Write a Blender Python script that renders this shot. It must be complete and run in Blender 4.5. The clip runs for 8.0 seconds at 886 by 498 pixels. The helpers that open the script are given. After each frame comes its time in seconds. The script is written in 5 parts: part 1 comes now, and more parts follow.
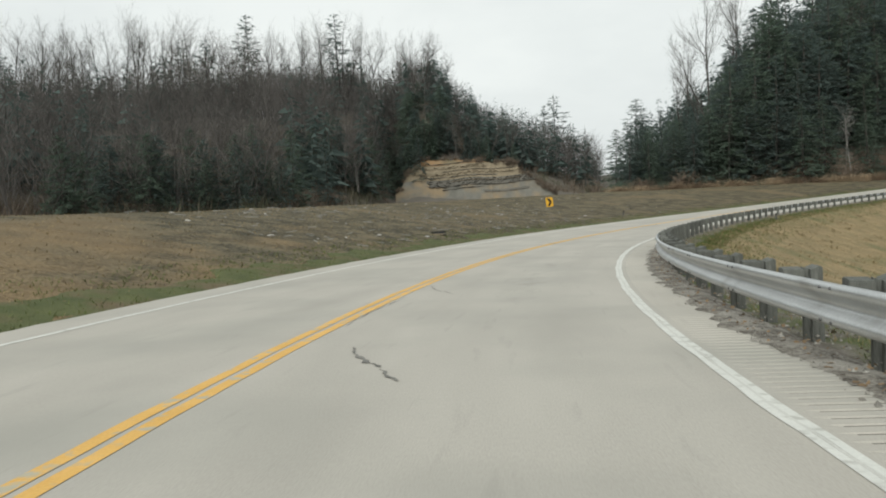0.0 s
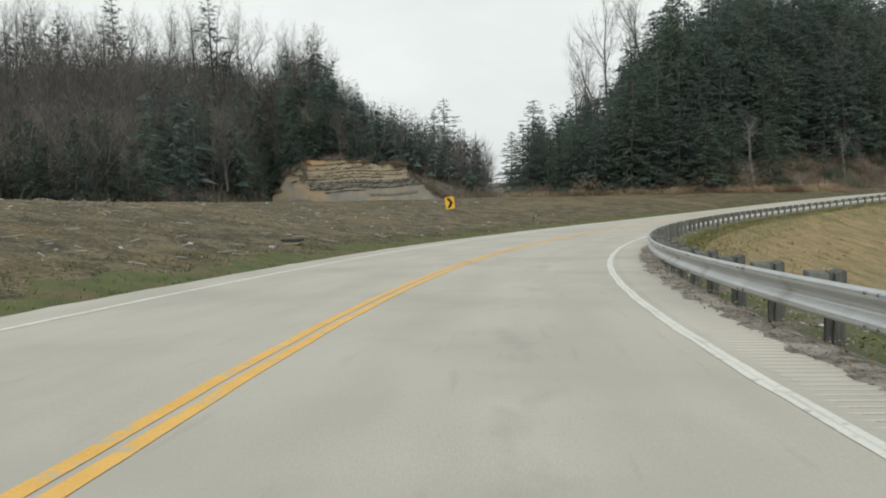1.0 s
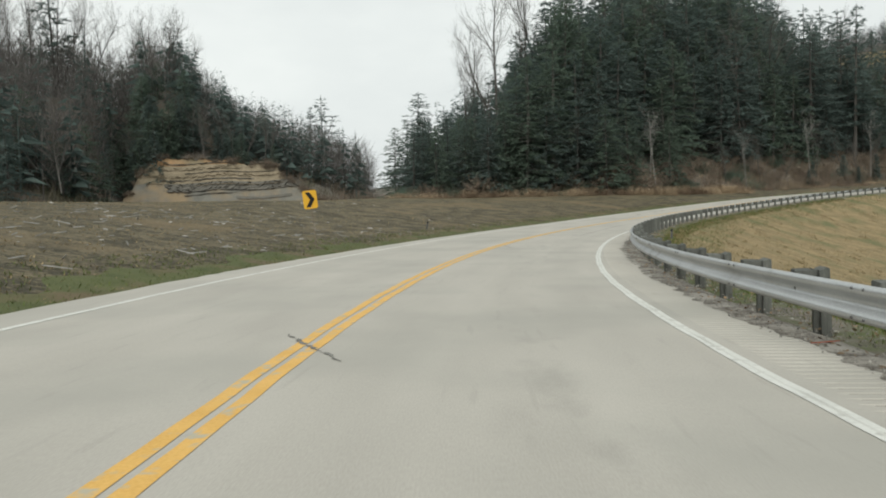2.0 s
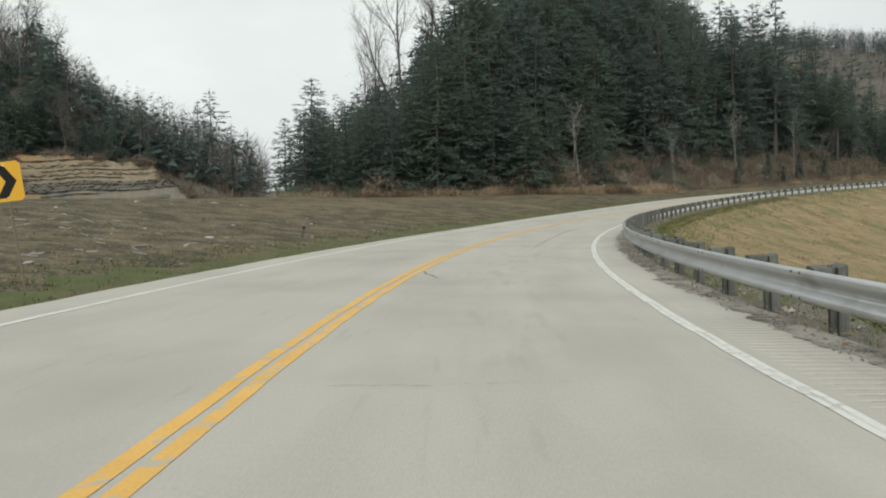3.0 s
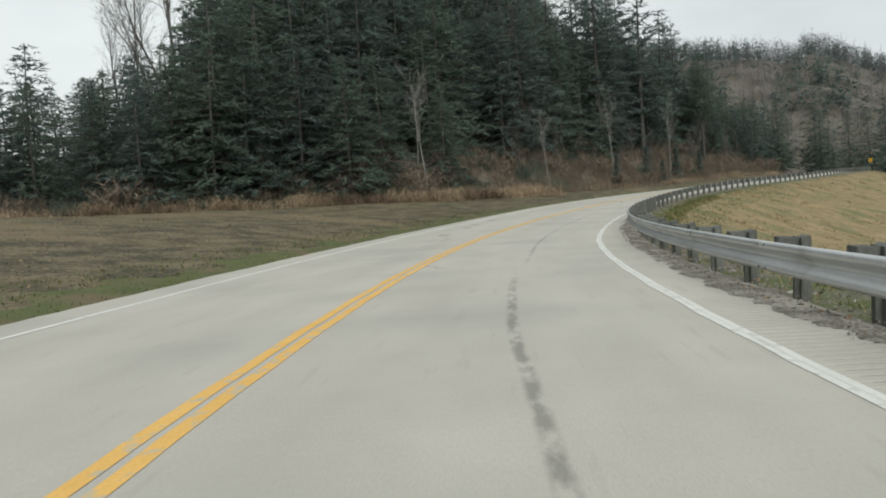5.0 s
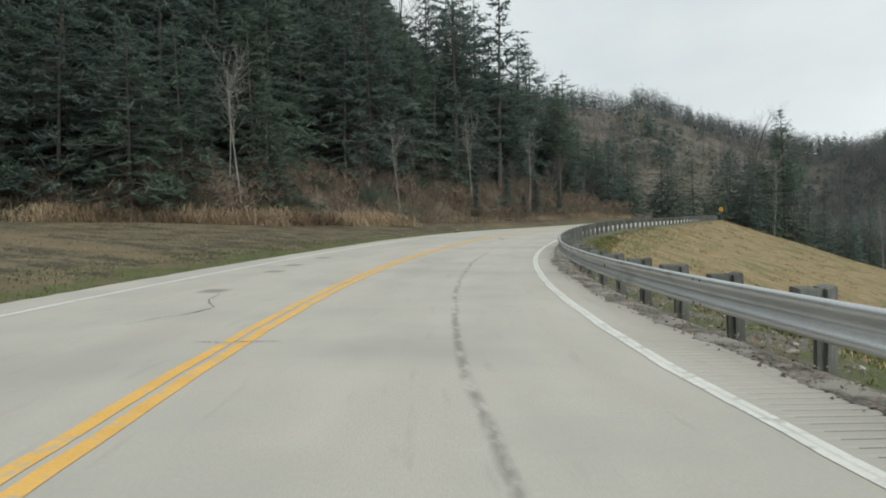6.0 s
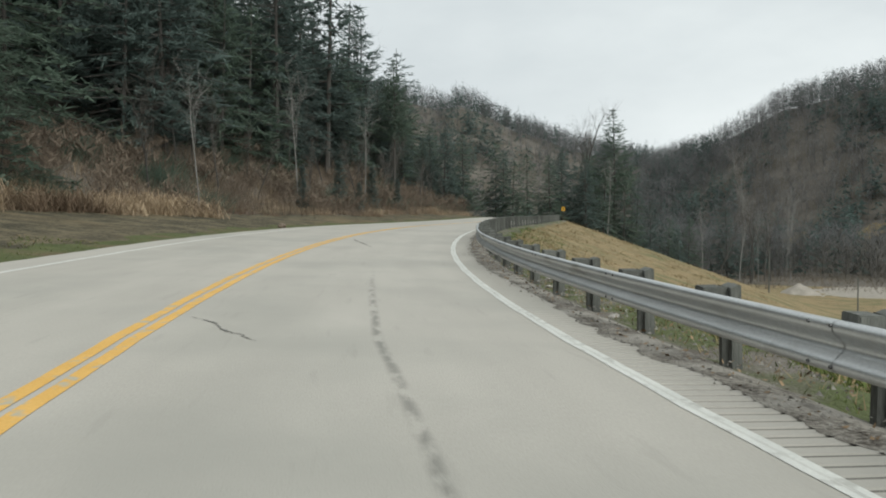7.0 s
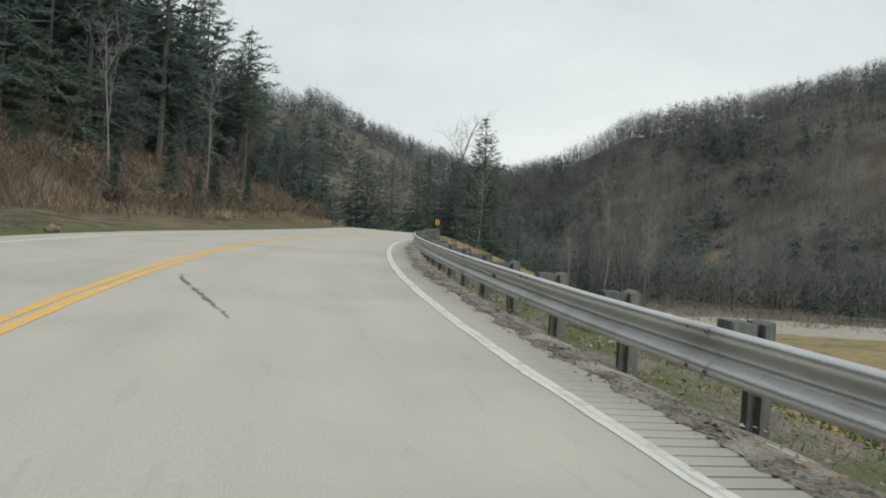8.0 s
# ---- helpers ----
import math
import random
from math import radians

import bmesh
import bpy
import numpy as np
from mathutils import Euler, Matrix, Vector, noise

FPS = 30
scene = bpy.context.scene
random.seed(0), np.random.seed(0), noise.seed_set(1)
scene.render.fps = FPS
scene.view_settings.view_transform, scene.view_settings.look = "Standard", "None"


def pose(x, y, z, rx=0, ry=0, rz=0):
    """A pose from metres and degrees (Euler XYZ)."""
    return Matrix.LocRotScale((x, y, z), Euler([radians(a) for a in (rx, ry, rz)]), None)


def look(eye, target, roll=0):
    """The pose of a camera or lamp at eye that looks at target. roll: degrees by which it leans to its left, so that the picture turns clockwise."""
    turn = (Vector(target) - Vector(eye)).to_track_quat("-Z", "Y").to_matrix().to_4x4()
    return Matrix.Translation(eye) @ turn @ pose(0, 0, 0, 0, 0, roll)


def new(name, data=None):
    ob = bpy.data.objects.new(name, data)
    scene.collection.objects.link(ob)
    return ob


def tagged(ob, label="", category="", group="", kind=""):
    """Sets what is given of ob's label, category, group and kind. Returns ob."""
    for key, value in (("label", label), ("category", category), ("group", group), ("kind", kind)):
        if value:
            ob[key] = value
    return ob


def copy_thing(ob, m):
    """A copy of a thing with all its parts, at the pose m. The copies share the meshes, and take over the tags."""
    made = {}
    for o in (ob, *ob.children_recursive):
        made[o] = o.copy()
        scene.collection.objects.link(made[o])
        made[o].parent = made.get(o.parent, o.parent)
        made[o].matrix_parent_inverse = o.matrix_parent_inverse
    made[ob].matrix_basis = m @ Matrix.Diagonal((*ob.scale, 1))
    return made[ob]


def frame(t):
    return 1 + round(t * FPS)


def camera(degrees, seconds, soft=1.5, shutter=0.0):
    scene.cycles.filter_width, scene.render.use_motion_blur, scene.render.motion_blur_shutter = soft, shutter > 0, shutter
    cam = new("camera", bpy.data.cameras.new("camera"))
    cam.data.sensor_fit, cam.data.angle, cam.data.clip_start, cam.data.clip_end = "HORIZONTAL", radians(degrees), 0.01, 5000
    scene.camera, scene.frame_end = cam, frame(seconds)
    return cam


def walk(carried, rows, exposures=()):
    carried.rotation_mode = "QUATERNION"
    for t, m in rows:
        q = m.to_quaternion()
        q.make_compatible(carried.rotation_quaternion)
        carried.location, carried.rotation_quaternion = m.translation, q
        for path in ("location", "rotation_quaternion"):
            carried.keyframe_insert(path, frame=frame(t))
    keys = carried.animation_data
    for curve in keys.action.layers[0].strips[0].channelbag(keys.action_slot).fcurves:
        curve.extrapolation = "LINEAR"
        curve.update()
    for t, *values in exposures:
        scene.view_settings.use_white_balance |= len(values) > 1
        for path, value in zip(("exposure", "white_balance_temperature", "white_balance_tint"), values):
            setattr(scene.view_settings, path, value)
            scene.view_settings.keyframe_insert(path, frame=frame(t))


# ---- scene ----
# ---- the camera and its way ----
PATH = (  # seconds, place, yaw, pitch, lean to the right
    (0.0, 2.199, 0.000, 1.101, 2.63, -3.04, 2.90),
    (0.5, 2.292, 6.180, 0.894, -2.10, -3.05, 2.37),
    (1.0, 2.629, 12.444, 0.764, -5.71, -2.88, 1.62),
    (1.5, 3.483, 18.927, 0.626, -10.20, -3.04, 2.00),
    (2.0, 4.755, 25.495, 0.552, -14.38, -2.72, 1.73),
    (2.3, 5.778, 29.403, 0.506, -16.65, -2.62, 1.68),
    (2.6, 6.991, 33.273, 0.459, -18.72, -2.60, 1.69),
    (2.9, 8.381, 37.103, 0.412, -20.70, -2.66, 1.84),
    (3.2, 9.932, 40.891, 0.374, -22.70, -2.78, 2.17),
    (3.5, 11.631, 44.638, 0.348, -24.84, -2.98, 2.75),
    (4.0, 14.792, 50.769, 0.324, -28.70, -3.46, 4.25),
    (4.2, 16.158, 53.240, 0.315, -30.12, -3.15, 4.16),
    (4.5, 18.316, 56.960, 0.320, -31.69, -2.74, 4.16),
    (4.8, 20.614, 60.682, 0.346, -32.76, -2.37, 4.25),
    (5.1, 23.063, 64.371, 0.386, -34.13, -1.99, 4.18),
    (5.5, 26.578, 69.167, 0.447, -37.77, -1.38, 3.43),
    (6.0, 31.366, 74.924, 0.530, -45.69, -0.41, 1.28),
    (6.2, 33.378, 77.151, 0.577, -49.25, -0.47, 1.42),
    (6.5, 36.417, 80.468, 0.711, -53.07, -0.08, 0.61),
    (7.0, 41.853, 85.546, 0.888, -59.27, -0.95, -0.13),
    (7.5, 47.599, 90.187, 1.048, -66.53, -1.96, -1.19),
    (7.8, 51.212, 92.695, 1.253, -67.17, -1.38, -1.64),
    (8.0, 53.617, 94.340, 1.300, -70.68, 0.10, -2.87),
)
cam = camera(59.1, 8.0, 1.9, 0.0)


def stand(x, y, z, yaw, pitch, lean):
    a, p = radians(yaw), radians(pitch)
    way = Vector((-math.sin(a) * math.cos(p), math.cos(a) * math.cos(p), math.sin(p)))
    return look((x, y, z), Vector((x, y, z)) + way, -lean)


walk(cam, [(row[0], stand(*row[1:])) for row in PATH], ((0.0, 0.0, 6400, 4), (2.0, 0.0, 6420, 4), (4.2, 0.0, 6380, 4), (5.5, 0.0, 6240, 4), (7.0, 0.0, 6240, 4), (8.0, 0.0, 6300, 4)))

# ---- sky and light: a closed, bright overcast ----
world = bpy.data.worlds.new("overcast")
scene.world = world
world.use_nodes = True
wn, wl = world.node_tree.nodes, world.node_tree.links
wn.clear()
sky = wn.new("ShaderNodeTexSky")
sky.sky_type, sky.sun_disc = "NISHITA", False
sky.sun_elevation, sky.sun_rotation = radians(37), radians(200)
sky.air_density, sky.dust_density, sky.ozone_density = 1.0, 6.0, 1.0
pale = wn.new("ShaderNodeHueSaturation")
pale.inputs["Saturation"].default_value = 0.10
coord = wn.new("ShaderNodeTexCoord")
stretch = wn.new("ShaderNodeMapping")
stretch.inputs["Scale"].default_value = (1.0, 1.0, 2.6)
cloud = wn.new("ShaderNodeTexNoise")
cloud.inputs["Scale"].default_value, cloud.inputs["Detail"].default_value = 1.7, 6.0
cloud.inputs["Roughness"].default_value = 0.55
tone = wn.new("ShaderNodeValToRGB")
tone.color_ramp.elements[0].position, tone.color_ramp.elements[1].position = 0.3, 0.68
tone.color_ramp.elements[0].color = (7.3, 7.5, 7.65, 1)
tone.color_ramp.elements[1].color = (9.6, 9.65, 9.6, 1)
veil = wn.new("ShaderNodeMix")
veil.data_type = "RGBA"
veil.inputs["Factor"].default_value = 0.9
back = wn.new("ShaderNodeBackground")
back.inputs["Strength"].default_value = 0.10
wout = wn.new("ShaderNodeOutputWorld")
wl.new(coord.outputs["Generated"], stretch.inputs["Vector"])
wl.new(stretch.outputs["Vector"], cloud.inputs["Vector"])
wl.new(cloud.outputs["Fac"], tone.inputs["Fac"])
wl.new(sky.outputs["Color"], pale.inputs["Color"])
wl.new(pale.outputs["Color"], veil.inputs["A"])
wl.new(tone.outputs["Color"], veil.inputs["B"])
wl.new(veil.outputs["Result"], back.inputs["Color"])
wl.new(back.outputs["Background"], wout.inputs["Surface"])

sun = new("sun", bpy.data.lights.new("sun", "SUN"))
sun.data.energy, sun.data.angle, sun.data.color = 2.4, radians(60), (1.0, 0.98, 0.94)
sun.matrix_world = look((0, 0, 50), (0 + 30 * math.sin(radians(20)), 30 * math.cos(radians(20)), 50 - 22.6))

# ---- materials ----


def mat(name, low, high, scale=4.0, fine=40.0, rough=0.85, bump=0.3, depth=0.02, coords="Object", third=None,
        third_scale=0.3, third_at=(0.45, 0.65), metal=0.0, vary=0.0, island=0.0, stretch_by=None, soft_light=0.0, gloss=0.3, sharp=0.18):
    """Two noises of different size between two colours, a third colour in large patches, and a fine relief."""
    m = bpy.data.materials.new(name)
    m.use_nodes = True
    n, k = m.node_tree.nodes, m.node_tree.links
    b = n["Principled BSDF"]
    b.inputs["Roughness"].default_value, b.inputs["Metallic"].default_value = rough, metal
    b.inputs["Specular IOR Level"].default_value = gloss
    tc = n.new("ShaderNodeTexCoord")
    vec = tc.outputs[coords]
    if stretch_by:
        mp = n.new("ShaderNodeMapping")
        mp.inputs["Scale"].default_value = stretch_by
        k.new(vec, mp.inputs["Vector"])
        vec = mp.outputs["Vector"]

    def noise_at(sc, detail=4.0, v=None):
        t = n.new("ShaderNodeTexNoise")
        t.inputs["Scale"].default_value, t.inputs["Detail"].default_value = sc, detail
        k.new(v or vec, t.inputs["Vector"])
        return t.outputs["Fac"]

    big, small = noise_at(scale), noise_at(fine, 3.0)
    add = n.new("ShaderNodeMath")
    add.operation = "MULTIPLY_ADD"
    add.inputs[1].default_value = 0.5
    k.new(small, add.inputs[0])
    half = n.new("ShaderNodeMath")
    half.operation = "MULTIPLY"
    half.inputs[1].default_value = 0.5
    k.new(big, half.inputs[0])
    k.new(half.outputs[0], add.inputs[2])
    ramp = n.new("ShaderNodeValToRGB")
    ramp.color_ramp.elements[0].position, ramp.color_ramp.elements[1].position = 0.5 - sharp, 0.5 + sharp
    ramp.color_ramp.elements[0].color, ramp.color_ramp.elements[1].color = (*low, 1), (*high, 1)
    k.new(add.outputs[0], ramp.inputs["Fac"])
    col = ramp.outputs["Color"]
    if third:
        mr = n.new("ShaderNodeMapRange")
        mr.inputs["From Min"].default_value, mr.inputs["From Max"].default_value = third_at
        k.new(noise_at(third_scale, 5.0, tc.outputs[coords]), mr.inputs["Value"])
        mx = n.new("ShaderNodeMix")
        mx.data_type = "RGBA"
        k.new(mr.outputs["Result"], mx.inputs["Factor"])
        k.new(col, mx.inputs["A"])
        mx.inputs["B"].default_value = (*third, 1)
        col = mx.outputs["Result"]
    if vary or island:
        if island:
            src = n.new("ShaderNodeNewGeometry").outputs["Random Per Island"]
        else:
            src = n.new("ShaderNodeObjectInfo").outputs["Random"]
        mr = n.new("ShaderNodeMapRange")
        mr.inputs["To Min"].default_value, mr.inputs["To Max"].default_value = 1 - (vary or island), 1 + (vary or island)
        k.new(src, mr.inputs["Value"])
        hs = n.new("ShaderNodeHueSaturation")
        k.new(mr.outputs["Result"], hs.inputs["Value"])
        k.new(col, hs.inputs["Color"])
        col = hs.outputs["Color"]
    k.new(col, b.inputs["Base Color"])
    if bump:
        bp = n.new("ShaderNodeBump")
        bp.inputs["Strength"].default_value, bp.inputs["Distance"].default_value = bump, depth
        k.new(small, bp.inputs["Height"])
        k.new(bp.outputs["Normal"], b.inputs["Normal"])
    if soft_light:
        b.inputs["Subsurface Weight"].default_value = 0.0
        tr = n.new("ShaderNodeBsdfTranslucent")
        k.new(col, tr.inputs["Color"])
        ms = n.new("ShaderNodeMixShader")
        ms.inputs["Fac"].default_value = soft_light
        k.new(b.outputs["BSDF"], ms.inputs[1])
        k.new(tr.outputs["BSDF"], ms.inputs[2])
        k.new(ms.outputs["Shader"], n["Material Output"].inputs["Surface"])
    return m


def road_material():
    """Pale worn asphalt: grit, long smears, wheel paths, and a broken rubber mark along one wheel path."""
    m = mat("worn_asphalt", (0.345, 0.322, 0.284), (0.424, 0.398, 0.352), 0.9, 60, 0.8, 0.4, 0.006, "UV",
            third=(0.322, 0.308, 0.272), third_scale=0.35, third_at=(0.46, 0.72), stretch_by=(0.30, 1.5, 1))
    n, k = m.node_tree.nodes, m.node_tree.links
    b = n["Principled BSDF"]
    col = b.inputs["Base Color"].links[0].from_socket
    uv = n.new("ShaderNodeTexCoord").outputs["UV"]
    sep = n.new("ShaderNodeSeparateXYZ")
    k.new(uv, sep.inputs[0])

    def calc(op, p, q=0.0, r=None):
        t = n.new("ShaderNodeMath")
        t.operation = op
        for sock, val in zip(t.inputs, (p, q, r)):
            if val is None:
                continue
            if isinstance(val, (int, float)):
                sock.default_value = val
            else:
                k.new(val, sock)
        return t.outputs[0]

    def band(v, mid, half, soft):
        t = n.new("ShaderNodeMapRange")
        t.interpolation_type = "SMOOTHSTEP"
        k.new(calc("ABSOLUTE", calc("SUBTRACT", v, mid)), t.inputs["Value"])
        t.inputs["From Min"].default_value, t.inputs["From Max"].default_value = half, half + soft
        t.inputs["To Min"].default_value, t.inputs["To Max"].default_value = 1.0, 0.0
        return t.outputs["Result"]

    def grain(scale, sx, sy, lo, hi):
        mp = n.new("ShaderNodeMapping")
        mp.inputs["Scale"].default_value = (sx, sy, 1)
        k.new(uv, mp.inputs["Vector"])
        t = n.new("ShaderNodeTexNoise")
        t.inputs["Scale"].default_value, t.inputs["Detail"].default_value = scale, 5.0
        k.new(mp.outputs["Vector"], t.inputs["Vector"])
        mr = n.new("ShaderNodeMapRange")
        mr.inputs["From Min"].default_value, mr.inputs["From Max"].default_value = lo, hi
        k.new(t.outputs["Fac"], mr.inputs["Value"])
        return mr.outputs["Result"]

    s, d = sep.outputs["X"], sep.outputs["Y"]
    wobble = calc("MULTIPLY_ADD", grain(0.5, 0.3, 0.2, 0.3, 0.7), 0.10, -0.05)
    d2 = calc("ADD", d, wobble)
    blotch = grain(2.6, 1.0, 3.0, 0.40, 0.56)
    skid = calc("MULTIPLY", calc("MULTIPLY", band(d2, 2.14, 0.0, 0.075), band(s, 98, 10, 7)), blotch)
    skid = calc("MAXIMUM", skid, calc("MULTIPLY", calc("MULTIPLY", band(d2, 2.0, 0.02, 0.06), band(s, 72, 5, 6)), blotch))
    scuff = calc("MULTIPLY", calc("MULTIPLY", band(d2, 1.8, 0.3, 0.7), band(s, 58, 6, 12)), grain(1.1, 0.7, 3.0, 0.52, 0.68))
    scuff0 = calc("MULTIPLY", calc("MULTIPLY", band(d2, 2.1, 0.1, 0.5), band(s, 24, 9, 10)), grain(1.1, 0.9, 2.0, 0.52, 0.68))
    total = calc("MAXIMUM", calc("MULTIPLY", skid, 0.66), calc("MAXIMUM", calc("MULTIPLY", scuff, 0.2), calc("MULTIPLY", scuff0, 0.2)))
    for mid, sd in ((102.0, -2.34), (104.4, -2.57), (108.0, -2.76), (97.0, -2.0)):
        spot = calc("MULTIPLY", band(s, mid, 0.15, 0.4), band(d, sd, 0.10, 0.22))
        total = calc("MAXIMUM", total, calc("MULTIPLY", spot, 0.7))
    paths = calc("MAXIMUM", calc("MAXIMUM", band(d, 0.95, 0.1, 0.5), band(d, 2.75, 0.1, 0.5)), calc("MAXIMUM", band(d, -0.95, 0.1, 0.5), band(d, -2.75, 0.1, 0.5)))
    total = calc("MAXIMUM", total, calc("MULTIPLY", calc("MULTIPLY", paths, grain(0.6, 0.4, 1.0, 0.35, 0.7)), 0.11))
    fine = calc("MULTIPLY", grain(3.0, 0.25, 2.2, 0.60, 0.68), 0.11)
    total = calc("MAXIMUM", total, fine)
    mx = n.new("ShaderNodeMix")
    mx.data_type = "RGBA"
    k.new(total, mx.inputs["Factor"])
    k.new(col, mx.inputs["A"])
    mx.inputs["B"].default_value = (0.14, 0.135, 0.12, 1)
    k.new(mx.outputs["Result"], b.inputs["Base Color"])
    return m


M_ROAD = road_material()
M_RUMBLE = mat("dark_groove_floor", (0.095, 0.088, 0.076), (0.190, 0.180, 0.156), 3, 60, 0.95, 0.5, 0.01, "UV")
M_YELLOW = mat("yellow_road_paint", (0.540, 0.310, 0.072), (0.666, 0.405, 0.117), 2.2, 40, 0.7, 0.3, 0.004, "UV",
               third=(0.387, 0.351, 0.261), third_scale=6, third_at=(0.55, 0.66))
M_WHITE = mat("white_road_paint", (0.495, 0.495, 0.459), (0.630, 0.625, 0.581), 2.2, 40, 0.7, 0.3, 0.004, "UV",
              third=(0.405, 0.396, 0.360), third_scale=7, third_at=(0.54, 0.66))
M_WORN = mat("rubbed_road_paint", (0.440, 0.432, 0.395), (0.560, 0.552, 0.510), 2.2, 40, 0.75, 0.3, 0.004, "UV")
M_TAR = mat("dark_tar", (0.10, 0.096, 0.086), (0.24, 0.23, 0.21), 8, 60, 0.8, 0.4, 0.01)
M_GROUND = mat("winter_grass_ground", (0.046, 0.041, 0.025), (0.142, 0.117, 0.072), 0.9, 7.0, 0.95, 1.0, 0.12,
               third=(0.165, 0.124, 0.070), third_scale=0.14, third_at=(0.54, 0.72), sharp=0.07)


def tan_end(m):
    """The field's lower end is tanner: straw-orange grass that thins out along the bank in ragged patches."""
    n, k = m.node_tree.nodes, m.node_tree.links
    b = n["Principled BSDF"]
    col = b.inputs["Base Color"].links[0].from_socket
    at = n.new("ShaderNodeTexCoord").outputs["Object"]
    sep = n.new("ShaderNodeSeparateXYZ")
    k.new(at, sep.inputs[0])
    ragged = n.new("ShaderNodeTexNoise")
    ragged.inputs["Scale"].default_value, ragged.inputs["Detail"].default_value = 0.30, 6.0
    k.new(at, ragged.inputs["Vector"])
    along = n.new("ShaderNodeMapRange")
    along.inputs["From Min"].default_value, along.inputs["From Max"].default_value = 46, 16
    along.inputs["To Min"].default_value, along.inputs["To Max"].default_value = -0.30, 0.12
    k.new(sep.outputs["Y"], along.inputs["Value"])
    add = n.new("ShaderNodeMath")
    k.new(along.outputs["Result"], add.inputs[0])
    k.new(ragged.outputs["Fac"], add.inputs[1])
    mask = n.new("ShaderNodeMapRange")
    mask.inputs["From Min"].default_value, mask.inputs["From Max"].default_value = 0.44, 0.70
    mask.inputs["To Max"].default_value = 0.62
    k.new(add.outputs[0], mask.inputs["Value"])
    mx = n.new("ShaderNodeMix")
    mx.data_type = "RGBA"
    k.new(mask.outputs["Result"], mx.inputs["Factor"])
    k.new(col, mx.inputs["A"])
    mx.inputs["B"].default_value = (0.225, 0.152, 0.076, 1)
    k.new(mx.outputs["Result"], b.inputs["Base Color"])


tan_end(M_GROUND)
M_STRAW = mat("straw_grass_ground", (0.150, 0.117, 0.059), (0.300, 0.224, 0.120), 0.8, 6.0, 0.95, 1.0, 0.10,
              third=(0.125, 0.124, 0.056), third_scale=0.3, third_at=(0.50, 0.68), sharp=0.15)
M_VERGE = mat("muddy_gravel", (0.068, 0.056, 0.043), (0.234, 0.211, 0.180), 2.5, 22, 0.95, 1.0, 0.05, "UV",
              third=(0.090, 0.105, 0.040), third_scale=0.8, third_at=(0.42, 0.56))
M_TURF = mat("green_roadside_turf", (0.048, 0.062, 0.020), (0.110, 0.118, 0.045), 1.5, 25, 0.95, 0.8, 0.04, "UV",
             third=(0.120, 0.094, 0.052), third_scale=0.6, third_at=(0.49, 0.63))
M_BLADE = mat("dry_grass_blade", (0.14, 0.115, 0.062), (0.36, 0.27, 0.145), 0.3, 3, 0.9, 0, island=0.3, soft_light=0.25)
M_REED = mat("dead_reed", (0.27, 0.205, 0.135), (0.47, 0.365, 0.245), 0.25, 3, 0.9, 0, island=0.3, soft_light=0.2,
             third=(0.17, 0.12, 0.08), third_scale=0.15, third_at=(0.45, 0.6))
M_TWIG = mat("bare_twig", (0.075, 0.068, 0.060), (0.140, 0.128, 0.114), 0.4, 4, 0.95, 0, island=0.25, gloss=0.1)
M_BRUSH = mat("brown_brush", (0.110, 0.085, 0.066), (0.200, 0.160, 0.122), 0.4, 4, 0.95, 0, island=0.25, gloss=0.1,
              third=(0.10, 0.10, 0.065), third_scale=0.12, third_at=(0.5, 0.62))
M_BARK = mat("grey_bark", (0.040, 0.037, 0.033), (0.098, 0.091, 0.082), 1.5, 12, 0.95, 0.6, 0.03, vary=0.3, stretch_by=(3, 3, 0.5))
M_PALEBARK = mat("pale_sycamore_bark", (0.135, 0.13, 0.118), (0.30, 0.29, 0.27), 1.5, 12, 0.9, 0.4, 0.02, stretch_by=(2, 2, 0.6))
# Both needle colours carry extra blue and brightness that imitate thin haze.
M_NEEDLE = mat("dark_pine_needles", (0.098, 0.130, 0.116), (0.154, 0.195, 0.175), 0.5, 5, 1.0, 0, island=0.15, soft_light=0.5, gloss=0.0)
M_NEEDLE2 = mat("olive_pine_needles", (0.104, 0.142, 0.108), (0.162, 0.207, 0.158), 0.5, 5, 1.0, 0, island=0.15, soft_light=0.5, gloss=0.0)
# Base colour raised to stand in for the pale haze over far hills.
M_FAR = mat("far_bare_wood", (0.125, 0.124, 0.122), (0.245, 0.243, 0.238), 0.08, 0.35, 1.0, 0, island=0.15, sharp=0.09, soft_light=0.5, gloss=0.0)
M_VALLEYWOOD = mat("brown_valley_wood", (0.100, 0.094, 0.082), (0.185, 0.172, 0.150), 0.1, 1.0, 1.0, 0, island=0.2, gloss=0.0)
M_HILLWOOD = mat("grey_brown_hill_wood", (0.110, 0.102, 0.094), (0.230, 0.214, 0.198), 0.10, 0.5, 1.0, 0, island=0.2, sharp=0.09, soft_light=0.4, gloss=0.0)
# Also lifted in colour to imitate distance haze on the far pines.
M_FARPINE = mat("far_pine_wood", (0.095, 0.129, 0.117), (0.144, 0.185, 0.166), 0.05, 0.6, 1.0, 0, island=0.12, soft_light=0.45, gloss=0.0)
M_LITTER = mat("leaf_litter", (0.095, 0.085, 0.072), (0.165, 0.146, 0.122), 0.4, 6, 0.95, 0.8, 0.08,
               third=(0.09, 0.078, 0.060), third_scale=0.08, third_at=(0.45, 0.6))
M_STEEL = mat("galvanised_steel", (0.44, 0.45, 0.45), (0.60, 0.61, 0.61), 1.2, 30, 0.40, 0.12, 0.003, "UV", metal=0.8,
              third=(0.36, 0.355, 0.34), third_scale=1.3, third_at=(0.56, 0.72), gloss=0.5)
